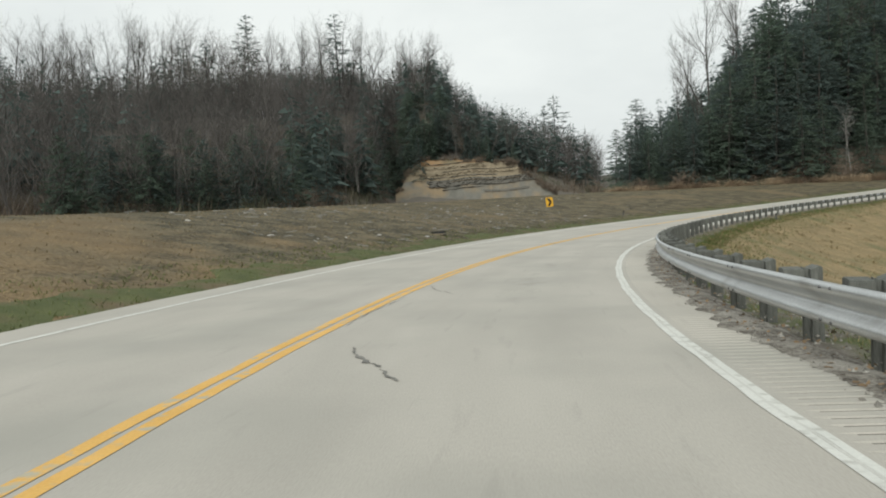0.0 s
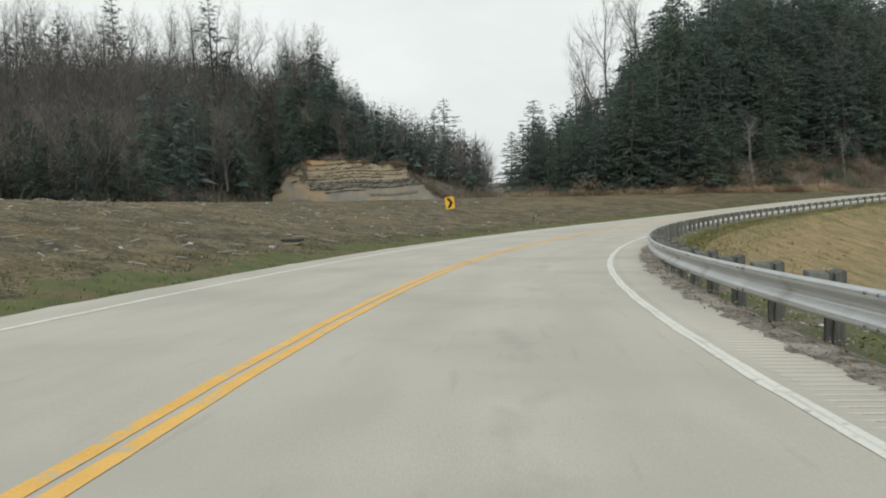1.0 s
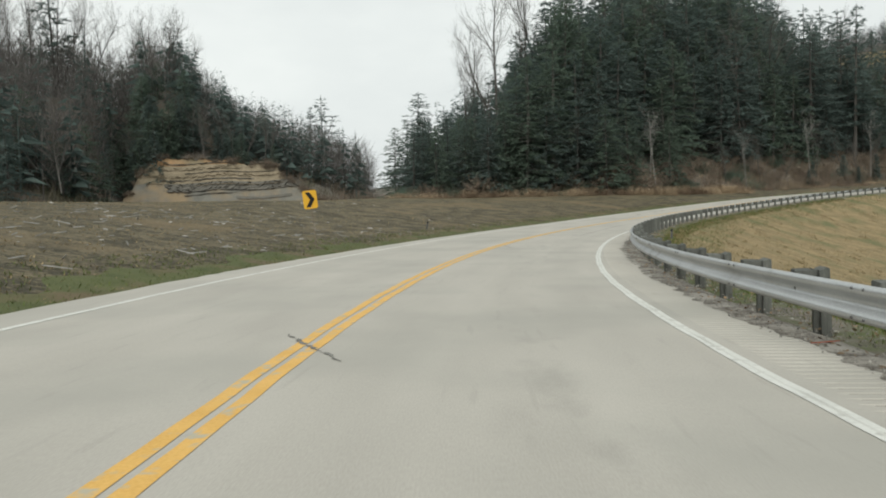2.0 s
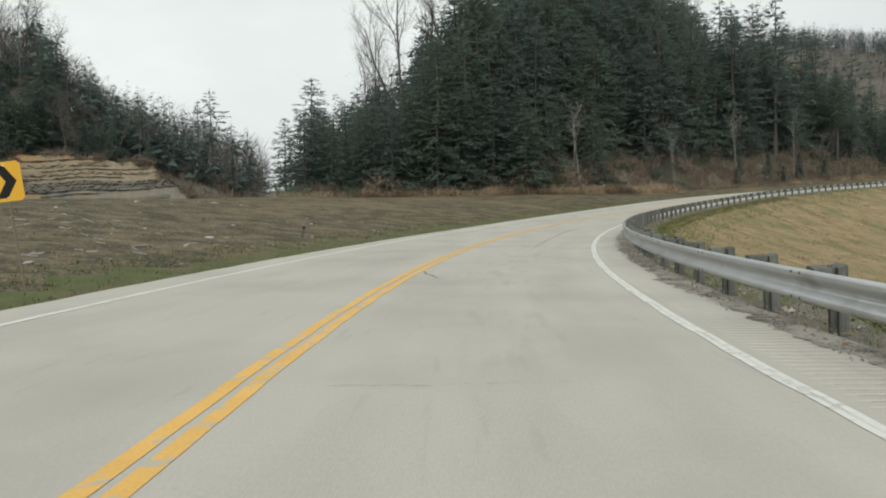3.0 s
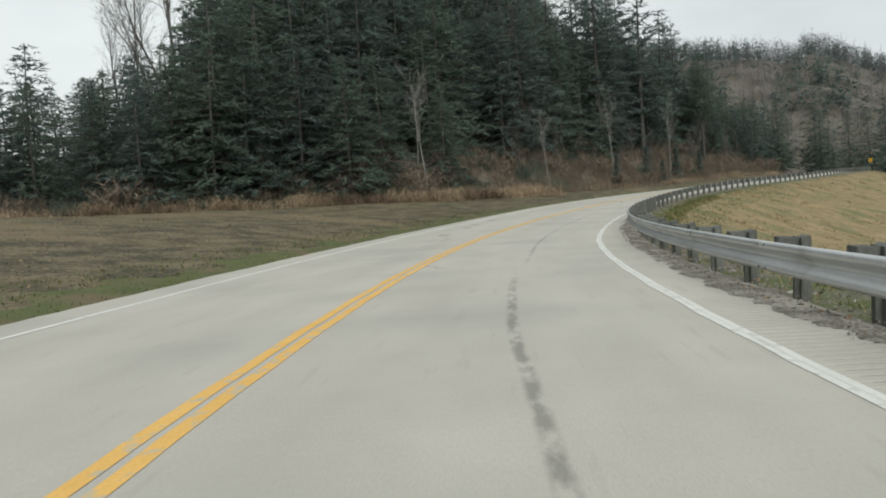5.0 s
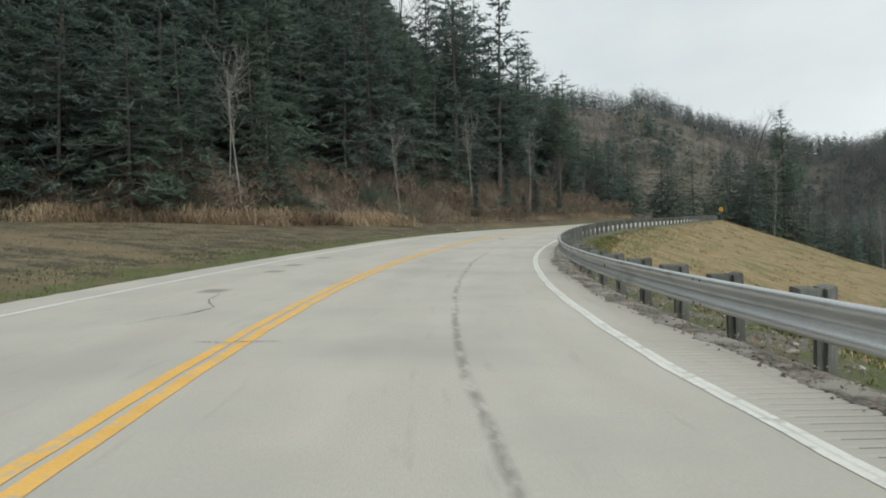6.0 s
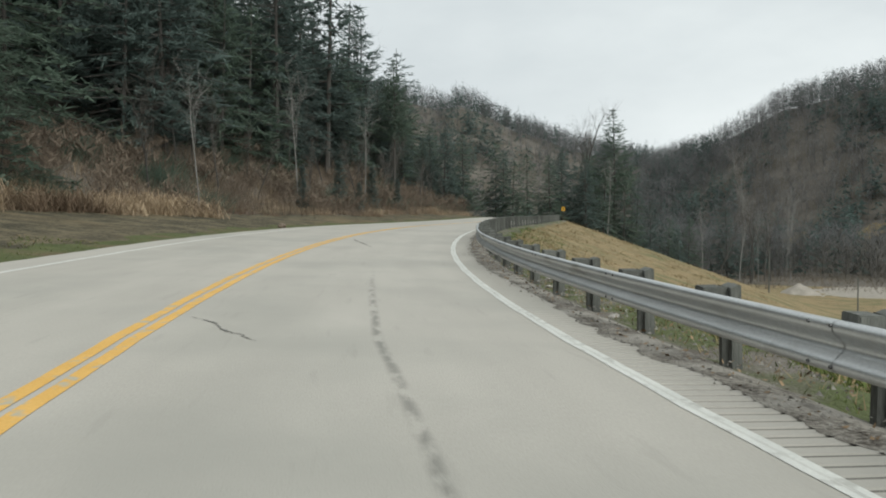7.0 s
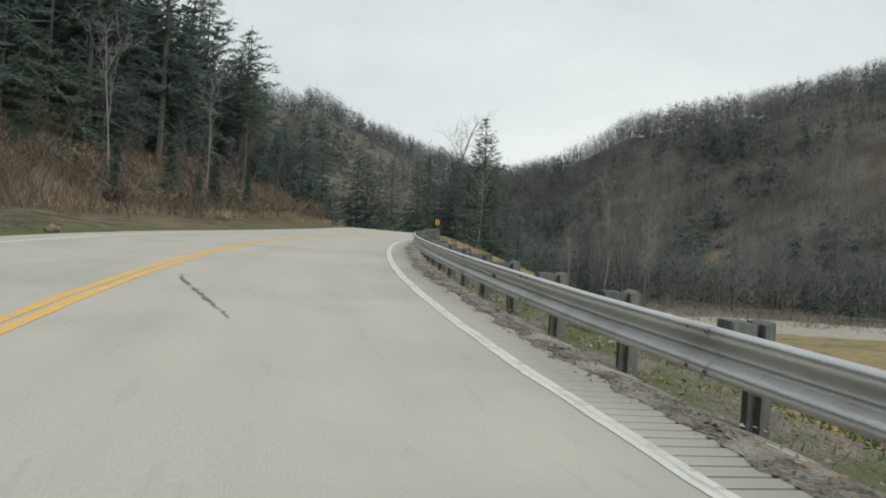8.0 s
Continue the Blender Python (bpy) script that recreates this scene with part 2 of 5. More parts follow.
M_BOLT = mat("steel_bolt", (0.06, 0.06, 0.06), (0.14, 0.14, 0.14), 20, 90, 0.5, 0, metal=0.6)
M_POST = mat("weathered_timber", (0.058, 0.060, 0.054), (0.145, 0.147, 0.132), 3, 18, 0.9, 0.6, 0.01, vary=0.25, stretch_by=(6, 6, 0.6))
M_HOLE = mat("dark_inlet", (0.012, 0.012, 0.012), (0.03, 0.03, 0.03), 6, 30, 0.9, 0)
M_SIGNY = mat("yellow_sign_sheet", (0.540, 0.285, 0.015), (0.600, 0.338, 0.022), 3, 40, 0.45, 0)
M_SIGNK = mat("black_sign_sheet", (0.012, 0.012, 0.012), (0.02, 0.02, 0.02), 3, 40, 0.5, 0)
M_SOIL = mat("orange_clay_soil", (0.20, 0.125, 0.068), (0.36, 0.225, 0.115), 0.5, 5, 0.95, 0.8, 0.1, third=(0.20, 0.165, 0.105), third_scale=0.15)
M_SAND = mat("tan_sandstone", (0.165, 0.138, 0.094), (0.265, 0.215, 0.148), 0.5, 4, 0.95, 0.8, 0.1, stretch_by=(0.5, 0.5, 2.2), sharp=0.12)
M_COAL = mat("dark_ledge_rock", (0.075, 0.072, 0.064), (0.165, 0.152, 0.128), 0.7, 5, 0.95, 0.8, 0.1, stretch_by=(0.5, 0.5, 3))
M_SHALE = mat("grey_shale", (0.120, 0.116, 0.100), (0.195, 0.186, 0.160), 0.6, 6, 0.95, 0.8, 0.1, third=(0.25, 0.19, 0.12), third_scale=0.2)
M_BROWNROCK = mat("brown_rock", (0.11, 0.085, 0.065), (0.24, 0.19, 0.145), 4, 30, 0.9, 0.6, 0.02)
M_ROCK = mat("field_stone", (0.22, 0.20, 0.18), (0.42, 0.40, 0.36), 4, 30, 0.9, 0.6, 0.02, vary=0.25)
M_GRAVEL = mat("pale_gravel_lot", (0.211, 0.189, 0.158), (0.352, 0.321, 0.273), 0.8, 12, 0.95, 0.7, 0.03)
M_DIRT = mat("damp_dirt", (0.075, 0.064, 0.052), (0.270, 0.248, 0.212), 5, 26, 0.95, 1.0, 0.04, "UV",
             third=(0.30, 0.28, 0.245), third_scale=1.6, third_at=(0.48, 0.60), sharp=0.09)
M_LEAF = mat("fallen_leaf", (0.12, 0.08, 0.045), (0.27, 0.19, 0.115), 1.0, 9, 0.9, 0, island=0.35)
M_THICKET = mat("brown_thicket", (0.10, 0.082, 0.062), (0.19, 0.155, 0.115), 0.2, 3, 0.95, 0, island=0.3)
M_RUST = mat("rusty_post", (0.10, 0.08, 0.06), (0.20, 0.16, 0.12), 6, 40, 0.85, 0.3, 0.003)
M_PEBBLE = mat("loose_gravel", (0.12, 0.11, 0.095), (0.30, 0.285, 0.255), 3, 20, 0.95, 0, island=0.45)

# ---- the road's line: curvature, grade and cross fall along it ----
KNOT = (-90, 0, 40, 80, 120, 150, 180, 210, 240, 420)
CURVE = (0.0102, 0.0102, 0.0083, 0.0079, 0.0090, 0.0038, -0.0026, -0.0026, -0.0040, -0.0060)
GRADE = (-0.0254, -0.0270, -0.0076, 0.0135, 0.0434, 0.0272, 0.0343, 0.0203, 0.0034, -0.0026)
FALL = (-0.0139, 0.0022, -0.0247, -0.0138, -0.0286, -0.0157, -0.0273, -0.0376, -0.0403, -0.0444)
RAIL = (0.783, 0.774, 0.967, 0.950, 0.854, 1.094, 1.068, 1.062, 1.068, 1.071)
W_L, W_R, RAIL_TOP = 3.549, 3.712, 0.572
EDGE_L = 4.42
SA = np.arange(-90, 380.01, 0.5)


def knots(values, s=None):
    return np.interp(SA if s is None else s, KNOT, values)


def summed(a):
    q = np.concatenate([[0], np.cumsum((a[1:] + a[:-1]) * 0.25)])
    return q - np.interp(0, SA, q)


PSI = summed(knots(CURVE))
RX, RY, RZ = summed(np.sin(PSI)), summed(np.cos(PSI)), summed(knots(GRADE))


def on_road(s, d, h=0.0):
    """World places from metres along the centre line and metres to its right."""
    s, d = np.broadcast_arrays(np.asarray(s, float), np.asarray(d, float))
    p = np.interp(s, SA, PSI)
    return np.stack([np.interp(s, SA, RX) + d * np.cos(p), np.interp(s, SA, RY) - d * np.sin(p),
                     np.interp(s, SA, RZ) + knots(FALL, s) * d + h], -1)


def to_road(x, y):
    """Metres along the centre line and to its right, for many places."""
    x, y = np.asarray(x, float).ravel(), np.asarray(y, float).ravel()
    s, d = np.empty(len(x)), np.empty(len(x))
    step = slice(None, None, 4)
    cx, cy, cp, cs = RX[step], RY[step], PSI[step], SA[step]
    for i in range(0, len(x), 20000):
        q = slice(i, i + 20000)
        j = ((x[q, None] - cx) ** 2 + (y[q, None] - cy) ** 2).argmin(1)
        along = (x[q] - cx[j]) * np.sin(cp[j]) + (y[q] - cy[j]) * np.cos(cp[j])
        s[q] = cs[j] + np.clip(along, -2, 2)
        d[q] = (x[q] - cx[j]) * np.cos(cp[j]) - (y[q] - cy[j]) * np.sin(cp[j])
    return s, d


def ease(a, lo, hi):
    t = np.clip((a - lo) / (hi - lo), 0, 1)
    return t * t * (3 - 2 * t)


def wave(x, y, size, seed=0.0):
    """A cheap smooth unevenness between about -1 and 1."""
    a, b = x / size + seed, y / size - seed
    return (np.sin(a * 1.7 + np.sin(b * 1.3 + seed)) + np.sin(b * 2.1 + 1.3 * np.sin(a * 0.9 + 2)) + np.sin((a + b) * 2.9 + seed * 3) * 0.5) / 2.5


def brush_depth(s):
    """The share of the bank that brush covers before the pines close over it."""
    return np.interp(s, (100, 116, 128, 146), (0.30, 0.35, 0.65, 1.0))


def foot_of_hill(s):
    """How far left of the centre line the wooded hill begins."""
    return np.interp(s, (60, 95, 112, 126, 140, 160, 190, 215, 260, 400), (75, 42, 29, 15.5, 11.5, 10.5, 10.5, 9.5, 9.0, 9.0))


HILL_AZ = (-110, -60, -40, -32, -25, -20, -16, -10, -6, -3, -1.3, 0.6, 3, 6, 9, 12)
HILL_UP = (10, 12, 14, 14, 18, 21, 22, 27, 28, 27, 20, 11.5, 8.5, 6, 3, 2)
RIDGE_AZ = (-180, 0, 36, 46, 52, 58, 62, 65, 69, 75.5, 79.6, 83.6, 87.5, 94.7, 100, 110, 130, 165, 180)
RIDGE_UP = (0, 0, 70, 108, 97, 90, 80, 68, 57, 46, 55, 69, 72, 77, 82, 96, 90, 40, 20)


def ground_z(x, y):
    shape = np.shape(x)
    x, y = np.asarray(x, float).ravel(), np.asarray(y, float).ravel()
    s, d = to_road(x, y)
    zr = np.interp(s, SA, RZ)
    fall = knots(FALL, s)
    # left: a low grassed bank, then the hills
    e = np.clip(-d - EDGE_L, 0, None)
    top = np.interp(s, (-60, 0, 30, 60, 90, 115, 140, 200), (2.4, 2.45, 2.55, 2.95, 2.9, 2.0, 1.0, 0.8))
    wide = np.interp(s, (-60, 0, 40, 60, 115, 140), (12, 12, 14, 22, 20, 8))
    left = zr - fall * EDGE_L - 0.10 + top * ease(e, -0.35 * wide, wide) - top * ease(0, -0.35 * wide, wide) + 0.05 * ease(e, 2, 6) * wave(x, y, 4.5)
    az, far_off = np.degrees(np.arctan2(x - 2.2, y)), np.hypot(x - 2.2, y)
    near_hill = ease(s, 70, 110) * ease(az, 10, 27) * ease(x, 10, 30)
    f = np.clip(-d - foot_of_hill(s), 0, None)
    climb = 0.52 * np.where(f < 3, f * f / 6, f - 1.5)
    climb = np.minimum(climb, 20 + 0.2 * climb)
    left = left + near_hill * (climb + 0.7 * ease(f, 0, 10) * wave(x, y, 7, 1.0))
    # the hill across the side valley, with a cut face at its foot
    crest = np.interp(az, HILL_AZ, HILL_UP)
    foot = np.interp(az, (-90, -32, -15, -8, -6, 7, 12), (80, 95, 112, 150, 186, 190, 220))
    run = np.interp(az, (-60, -12, -6, -4.5, 5.5, 8), (95, 95, 70, 26, 26, 60))
    hill = crest * ease(far_off, foot - 8, foot + run) + 0.10 * np.clip(far_off - foot - run, 0, 200) * ease(-az, -8, 0)
    hill = hill + 2.2 * ease(far_off, foot + 15, foot + 60) * wave(x, y, 26)
    left = left - 1.2 * ease(e, 26, 60) * (1 - ease(s, 70, 110)) + np.clip(hill, 0, None) * (1 - ease(az, 9, 13)) * (y > 0)
    # right: verge, then an embankment down to the valley floor
    edge = W_R + knots(RAIL, s) + 0.55
    g = np.clip(d - edge, 0, None)
    drop = 0.36 * np.clip(g - 0.7, 0, None)
    floor_z = -8.6 + 0.35 * wave(x, y, 12, 2.0)
    right = zr + fall * np.minimum(d, edge) - 0.12 - drop + 0.12 * ease(g, 2, 5) * wave(x, y, 3.5)
    m = np.clip((right - floor_z + 2) / 4, 0, 1)
    right = np.where(right - floor_z > 2, right, np.where(right - floor_z < -2, floor_z, floor_z + 2 * m * m))
    right = np.where(right < floor_z, floor_z, right)
    z = np.where(d < 0, left, right)
    # the ridges that close the valley, round its middle
    az2, off2 = np.degrees(np.arctan2(x - 53.6, y - 94.3)), np.hypot(x - 53.6, y - 94.3)
    up2 = np.interp(az2, RIDGE_AZ, RIDGE_UP)
    start = np.interp(az2, (0, 50, 70, 80, 90, 100, 180), (330, 270, 262, 245, 220, 200, 160))
    crest2 = np.interp(az2, (0, 58, 72, 77, 80, 84, 90, 95, 100, 180), (520, 470, 520, 500, 475, 450, 420, 405, 400, 370))
    z = z + (up2 + 8.6 * (az2 > 60)) * ease(off2, start, crest2) + 1.6 * ease(off2, start, start + 80) * wave(x, y, 45, 3.0)
    behind = 55 * np.exp(-((x + 190) / 90) ** 2 - ((y + 30) / 160) ** 2) + 50 * np.exp(-((x - 60) / 200) ** 2 - ((y + 260) / 110) ** 2)
    z = z + behind * ease(np.abs(d), 70, 130)
    # under the paving
    core = (d > -EDGE_L + 0.1) & (d < edge - 0.1)
    z = np.where(core, zr + fall * d - 0.45, z)
    return z.reshape(shape)


# ---- mesh helpers ----


def obj(name, verts, faces, material, parent=None, label="", uv=None, smooth=False, materials=None, slots=None):
    me = bpy.data.meshes.new(name)
    me.from_pydata(np.asarray(verts, float).reshape(-1, 3).tolist(), [], faces if isinstance(faces, list) else np.asarray(faces).tolist())
    for m in materials or [material]:
        me.materials.append(m)
    if slots is not None:
        me.polygons.foreach_set("material_index", np.asarray(slots, dtype=np.int32))
    if uv is not None:
        lay = me.uv_layers.new(name="UVMap")
        idx = np.empty(len(me.loops), dtype=np.int32)
        me.loops.foreach_get("vertex_index", idx)
        lay.data.foreach_set("uv", np.asarray(uv, float)[idx].ravel())
    if smooth:
        me.polygons.foreach_set("use_smooth", np.ones(len(me.polygons), dtype=bool))
    me.update()
    ob = new(name, me)
    if parent:
        ob.parent = parent
    if label:
        tagged(ob, label)
    return ob


def soft_crown(ob, out):
    """Turns a crown's loose leaves outward, so that it shades as one soft mass; out gives a direction a vertex."""
    me = ob.data
    me.polygons.foreach_set("use_smooth", np.ones(len(me.polygons), dtype=bool))
    me.normals_split_custom_set_from_vertices((out / (np.linalg.norm(out, axis=1)[:, None] + 1e-9)).tolist())


def turned(t, out):
    """Loose triangles (n, 3, 3) wound so that they face along out (n, 3)."""
    back_side = (np.cross(t[:, 1] - t[:, 0], t[:, 2] - t[:, 0]) * out).sum(1) < 0
    t = t.copy()
    t[back_side] = t[back_side][:, [0, 2, 1]]
    return t


def part(name, bm, material, parent, label=""):
    me = bpy.data.meshes.new(name)
    bm.to_mesh(me)
    bm.free()
    me.materials.append(material)
    ob = new(name, me)
    ob.parent = parent
    if label:
        tagged(ob, label)
    return ob


def sheet(nu, nv):
    """The faces of a grid of nu by nv points."""
    i = np.arange(nu - 1)[:, None] * nv + np.arange(nv - 1)[None, :]
    return np.stack([i, i + nv, i + nv + 1, i + 1], -1).reshape(-1, 4)


def strip(name, s, ds, hs, material, label, category, kind="structure", parent=None, closed=False):
    """A band along the road: cross-section points ds (to the right) and hs (above the paving)."""
    s = np.asarray(s, float)
    d = np.stack([np.broadcast_to(q, s.shape) for q in ds], 1)
    h = np.stack([np.broadcast_to(q, s.shape) for q in hs], 1)
    v = on_road(np.repeat(s[:, None], d.shape[1], 1), d, h)
    uv = np.stack([np.repeat(s[:, None], d.shape[1], 1), d], -1).reshape(-1, 2)
    ob = obj(name, v, sheet(*d.shape), material, parent, uv=uv)
    if category:
        tagged(ob, label, category, kind=kind)
    elif label:
        tagged(ob, label)
    return ob


def box_bm(sx, sy, sz, at=(0, 0, 0), bevel=0.0):
    bm = bmesh.new()
    bmesh.ops.create_cube(bm, size=1.0, matrix=Matrix.Translation(at) @ Matrix.Diagonal((sx, sy, sz, 1)))
    if bevel:
        bmesh.ops.bevel(bm, geom=bm.edges[:], offset=bevel, segments=2, affect="EDGES", profile=0.7)
    return bm


# ---- ground: one sheet to the horizon ----
def spread(lo, hi, fine, far_lo, far_hi):
    a = np.arange(lo, hi + 0.01, fine)
    out, step = [], fine
    p = hi
    while p < far_hi:
        step *= 1.13
        p += step
        out.append(p)
    low, step, p = [], fine, lo
    while p > far_lo:
        step *= 1.13
        p -= step
        low.append(p)
    return np.concatenate([low[::-1], a, out])


gx, gy = spread(-30, 215, 1.25, -1800, 2400), spread(-25, 175, 1.25, -1800, 2000)
GX, GY = np.meshgrid(gx, gy, indexing="ij")
GZ = ground_z(GX, GY)
gs, gd = to_road(GX, GY)
mx_, my_ = (GX[1:, 1:] + GX[:-1, :-1]) / 2, (GY[1:, 1:] + GY[:-1, :-1]) / 2
ms, md = to_road(mx_, my_)
wood = ((-md > foot_of_hill(ms) - 1.0) & (ms > 75)) | (-md > 60) | ((md > 34) & (mx_.ravel() > 205))
lot = (np.hypot((mx_ - 196) / 1.4, (my_ - 81) / 1.7) < 11)
slots = np.where(lot.ravel(), 2, np.where(wood.ravel(), 1, np.where(md > 0, 3, 0)))
ground = obj("ground", np.stack([GX, GY, GZ], -1), sheet(len(gx), len(gy)), None, materials=[M_GROUND, M_LITTER, M_GRAVEL, M_STRAW], slots=slots, smooth=True)
tagged(ground, "brown winter grass banks, leaf litter under woods, gravel lot", "ground", kind="structure")

# ---- paving ----
S_ROAD = np.arange(-60, 330.1, 0.5)
wob = 0.012 * np.sin(S_ROAD * 1.7) + np.random.default_rng(4).normal(0, 0.02, len(S_ROAD))
cols = [-EDGE_L - 0.12, -EDGE_L + wob, -W_L, -2.4, -1.2, 0, 1.2, 2.4, W_R, W_R + 0.12]
lift = [-0.14, 0, 0, 0, 0, 0, 0, 0, 0, 0]
road = strip("road", S_ROAD, cols, lift, M_ROAD, "pale worn two-lane asphalt road, damp, curving uphill", "road")
# right shoulder with milled grooves across it
sg = np.concatenate([[k, k + 0.106, k + 0.113, k + 0.157] for k in np.arange(-8, 140, 0.165)])
groove = np.tile([0, 0, -0.009, -0.009], len(sg) // 4)
er = W_R + knots(RAIL, sg) + 0.02
ragged = 0.07 * np.sin(sg * 1.3) + 0.05 * np.sin(sg * 3.7 + 1)
nc = 5
dd_ = np.stack([np.full_like(sg, W_R + 0.12), np.full_like(sg, W_R + 0.22), er - 0.03, er + ragged, er + ragged + 0.1], 1)
hh_ = np.stack([0 * sg, 0 * sg + groove * 0, groove, groove * 0, 0 * sg - 0.12], 1)
hh_[:, 1] = groove
v_ = on_road(np.repeat(sg[:, None], nc, 1), dd_, hh_)
f_ = sheet(len(sg), nc)
row_i = np.repeat(np.arange(len(sg) - 1), nc - 1)
col_i = np.tile(np.arange(nc - 1), len(sg) - 1)
# groove floors take the darker colour
sl_ = np.where((row_i % 4 == 2) & (col_i == 1), 1, 0)
shoulder = obj("shoulder", v_, f_, None, uv=np.stack([np.repeat(sg[:, None], nc, 1), dd_], -1).reshape(-1, 2), materials=[M_ROAD, M_RUMBLE], slots=sl_)
tagged(shoulder, "paved shoulder with dark-floored rumble grooves beside guardrail", "road shoulder", kind="structure")
strip("shoulder", np.arange(140, 330.1, 1.0), [W_R + 0.12, W_R + 1.0, W_R + 1.15], [0, 0, -0.12], M_ROAD, "plain paved shoulder of the far road", "road shoulder")
strip("shoulder", np.arange(-60, -7.9, 1.0), [W_R + 0.12, W_R + 0.8, W_R + 0.95], [0, 0, -0.12], M_ROAD, "plain paved shoulder behind the bend", "road shoulder")


def line(name, s, d, w, material, label):
    s = np.asarray(s, float)
    j = 0.008 * np.sin(s * 2.3) + 0.006 * np.sin(s * 5.1)
    return strip(name, s, [d - w / 2 + j, d + w / 2 + j * 0.5], [0.004, 0.004], material, label, "road marking")


S_LINE = np.arange(-60, 330.1, 0.4)
LINE_R = np.interp(S_LINE, (0, 20, 32, 42, 51, 60, 77, 90, 94, 102, 121, 136), (3.74, 3.69, 3.63, 3.63, 3.70, 3.73, 3.78, 3.73, 3.80, 3.89, 3.90, 3.97))
line("centre_line", S_LINE, -0.085, 0.115, M_YELLOW, "worn yellow centre line, one of a solid pair")
line("centre_line", S_LINE, 0.085, 0.115, M_YELLOW, "worn yellow centre line, one of a solid pair")
line("edge_line", S_LINE, -W_L, 0.11, M_WHITE, "white edge line beside the grass bank")
line("edge_line", S_LINE, LINE_R - 0.038, 0.056, M_WHITE, "white edge line beside the guardrail shoulder, rubbed along its middle")
line("edge_line", S_LINE, LINE_R, 0.022, M_WORN, "rubbed thin middle of the edge line")
line("edge_line", S_LINE, LINE_R + 0.038, 0.056, M_WHITE, "white edge line beside the guardrail shoulder, rubbed along its middle")

# verges: turf on the bank side, muddy gravel below the rail
sv = np.arange(-60, 330.1, 0.5)
wv = 0.10 * np.sin(sv * 0.9) + 0.07 * np.sin(sv * 2.7)


def verge(name, inner, outer, material, label):
    t = np.linspace(0, 1, 6)
    d = inner[:, None] + (outer - inner)[:, None] * t
    p = on_road(np.repeat(sv[:, None], 6, 1), d)
    gz = ground_z(p[..., 0], p[..., 1])
    lift = np.array([-0.03, 0.015, 0.03, 0.035, 0.02, -0.06]) + 0.018 * np.sin(sv[:, None] * 3.1 + t * 9) * np.array([0, 1, 1, 1, 1, 0])
    zz = np.maximum(gz, p[..., 2] - 0.13 - 0.2 * t) + lift
    zz[:, 0] = p[:, 0, 2] - 0.03
    zz[:, 1] = np.maximum(zz[:, 1], p[:, 1, 2] - 0.05)
    p[..., 2] = zz
    ob = obj(name, p, sheet(len(sv), 6), material, uv=np.stack([np.repeat(sv[:, None], 6, 1), d], -1).reshape(-1, 2), smooth=True)
    return tagged(ob, label, "road verge", kind="structure")


verge("verge", -EDGE_L + 0.06 + 0 * sv, -EDGE_L - 1.6 + 4 * wv, M_TURF, "green turf strip along the paving edge")
verge("verge", W_R + knots(RAIL, sv) + 0 * sv, W_R + knots(RAIL, sv) + 1.35 + 1.0 * wv, M_VERGE, "muddy gravel and dead leaves below the guardrail")


def blot(name, s, d, wide, material, label, seed):
    """A thin crack or stain that wanders along given places."""
    rng = np.random.default_rng(seed)
    s, d = np.asarray(s, float), np.asarray(d, float)
    t = np.linspace(0, 1, 40)
    ss = np.interp(t, np.linspace(0, 1, len(s)), s)
    dq = np.interp(t, np.linspace(0, 1, len(d)), d)
    ds_, dd = np.gradient(ss), np.gradient(dq)
    ln = np.hypot(ds_, dd) + 1e-9
    off = np.cumsum(rng.normal(0, 0.012, 40))
    w = wide * (0.35 + rng.random(40)) * np.where(rng.random(40) < 0.35, 0.12, 1.0) * np.sin(np.pi * np.clip(t, 0.03, 0.97)) ** 0.4
    a = on_road(ss - dd / ln * (w / 2 + off), dq + ds_ / ln * (w / 2 + off), 0.007)
    b = on_road(ss + dd / ln * (w / 2 - off), dq - ds_ / ln * (w / 2 - off), 0.007)
    ob = obj(name, np.stack([a, b], 1), sheet(40, 2), material)
    return tagged(ob, label, "road crack", kind="structure")


# ---- guardrail ----
POSTS = np.concatenate([5.93 + 1.5 * np.arange(-6, 7), 14.93 + 1.768 * np.arange(1, 12), 34.38 + 1.89 * np.arange(1, 11),
                        53.28 + 1.8375 * np.arange(1, 5), 60.63 + 1.82 * np.arange(1, 17), 89.75 + 1.875 * np.arange(1, 5), 97.25 + 1.88 * np.arange(1, 70)])
POSTS = POSTS[POSTS < 228]
guard = new("guardrail")
tagged(guard, "long galvanised W-beam guardrail on weathered timber posts", "guardrail")
# W section: out from the face (to the right is away from the road), height above the paving
W_OUT = np.array([0.050, 0.030, 0.012, 0.002, 0.0, 0.006, 0.030, 0.062, 0.080, 0.083, 0.080, 0.062, 0.030, 0.006, 0.0, 0.002, 0.014, 0.034])
W_UP = np.array([0.0, 0.0, -0.010, -0.030, -0.050, -0.068, -0.090, -0.118, -0.138, -0.155, -0.172, -0.192, -0.220, -0.242, -0.260, -0.280, -0.300, -0.310])


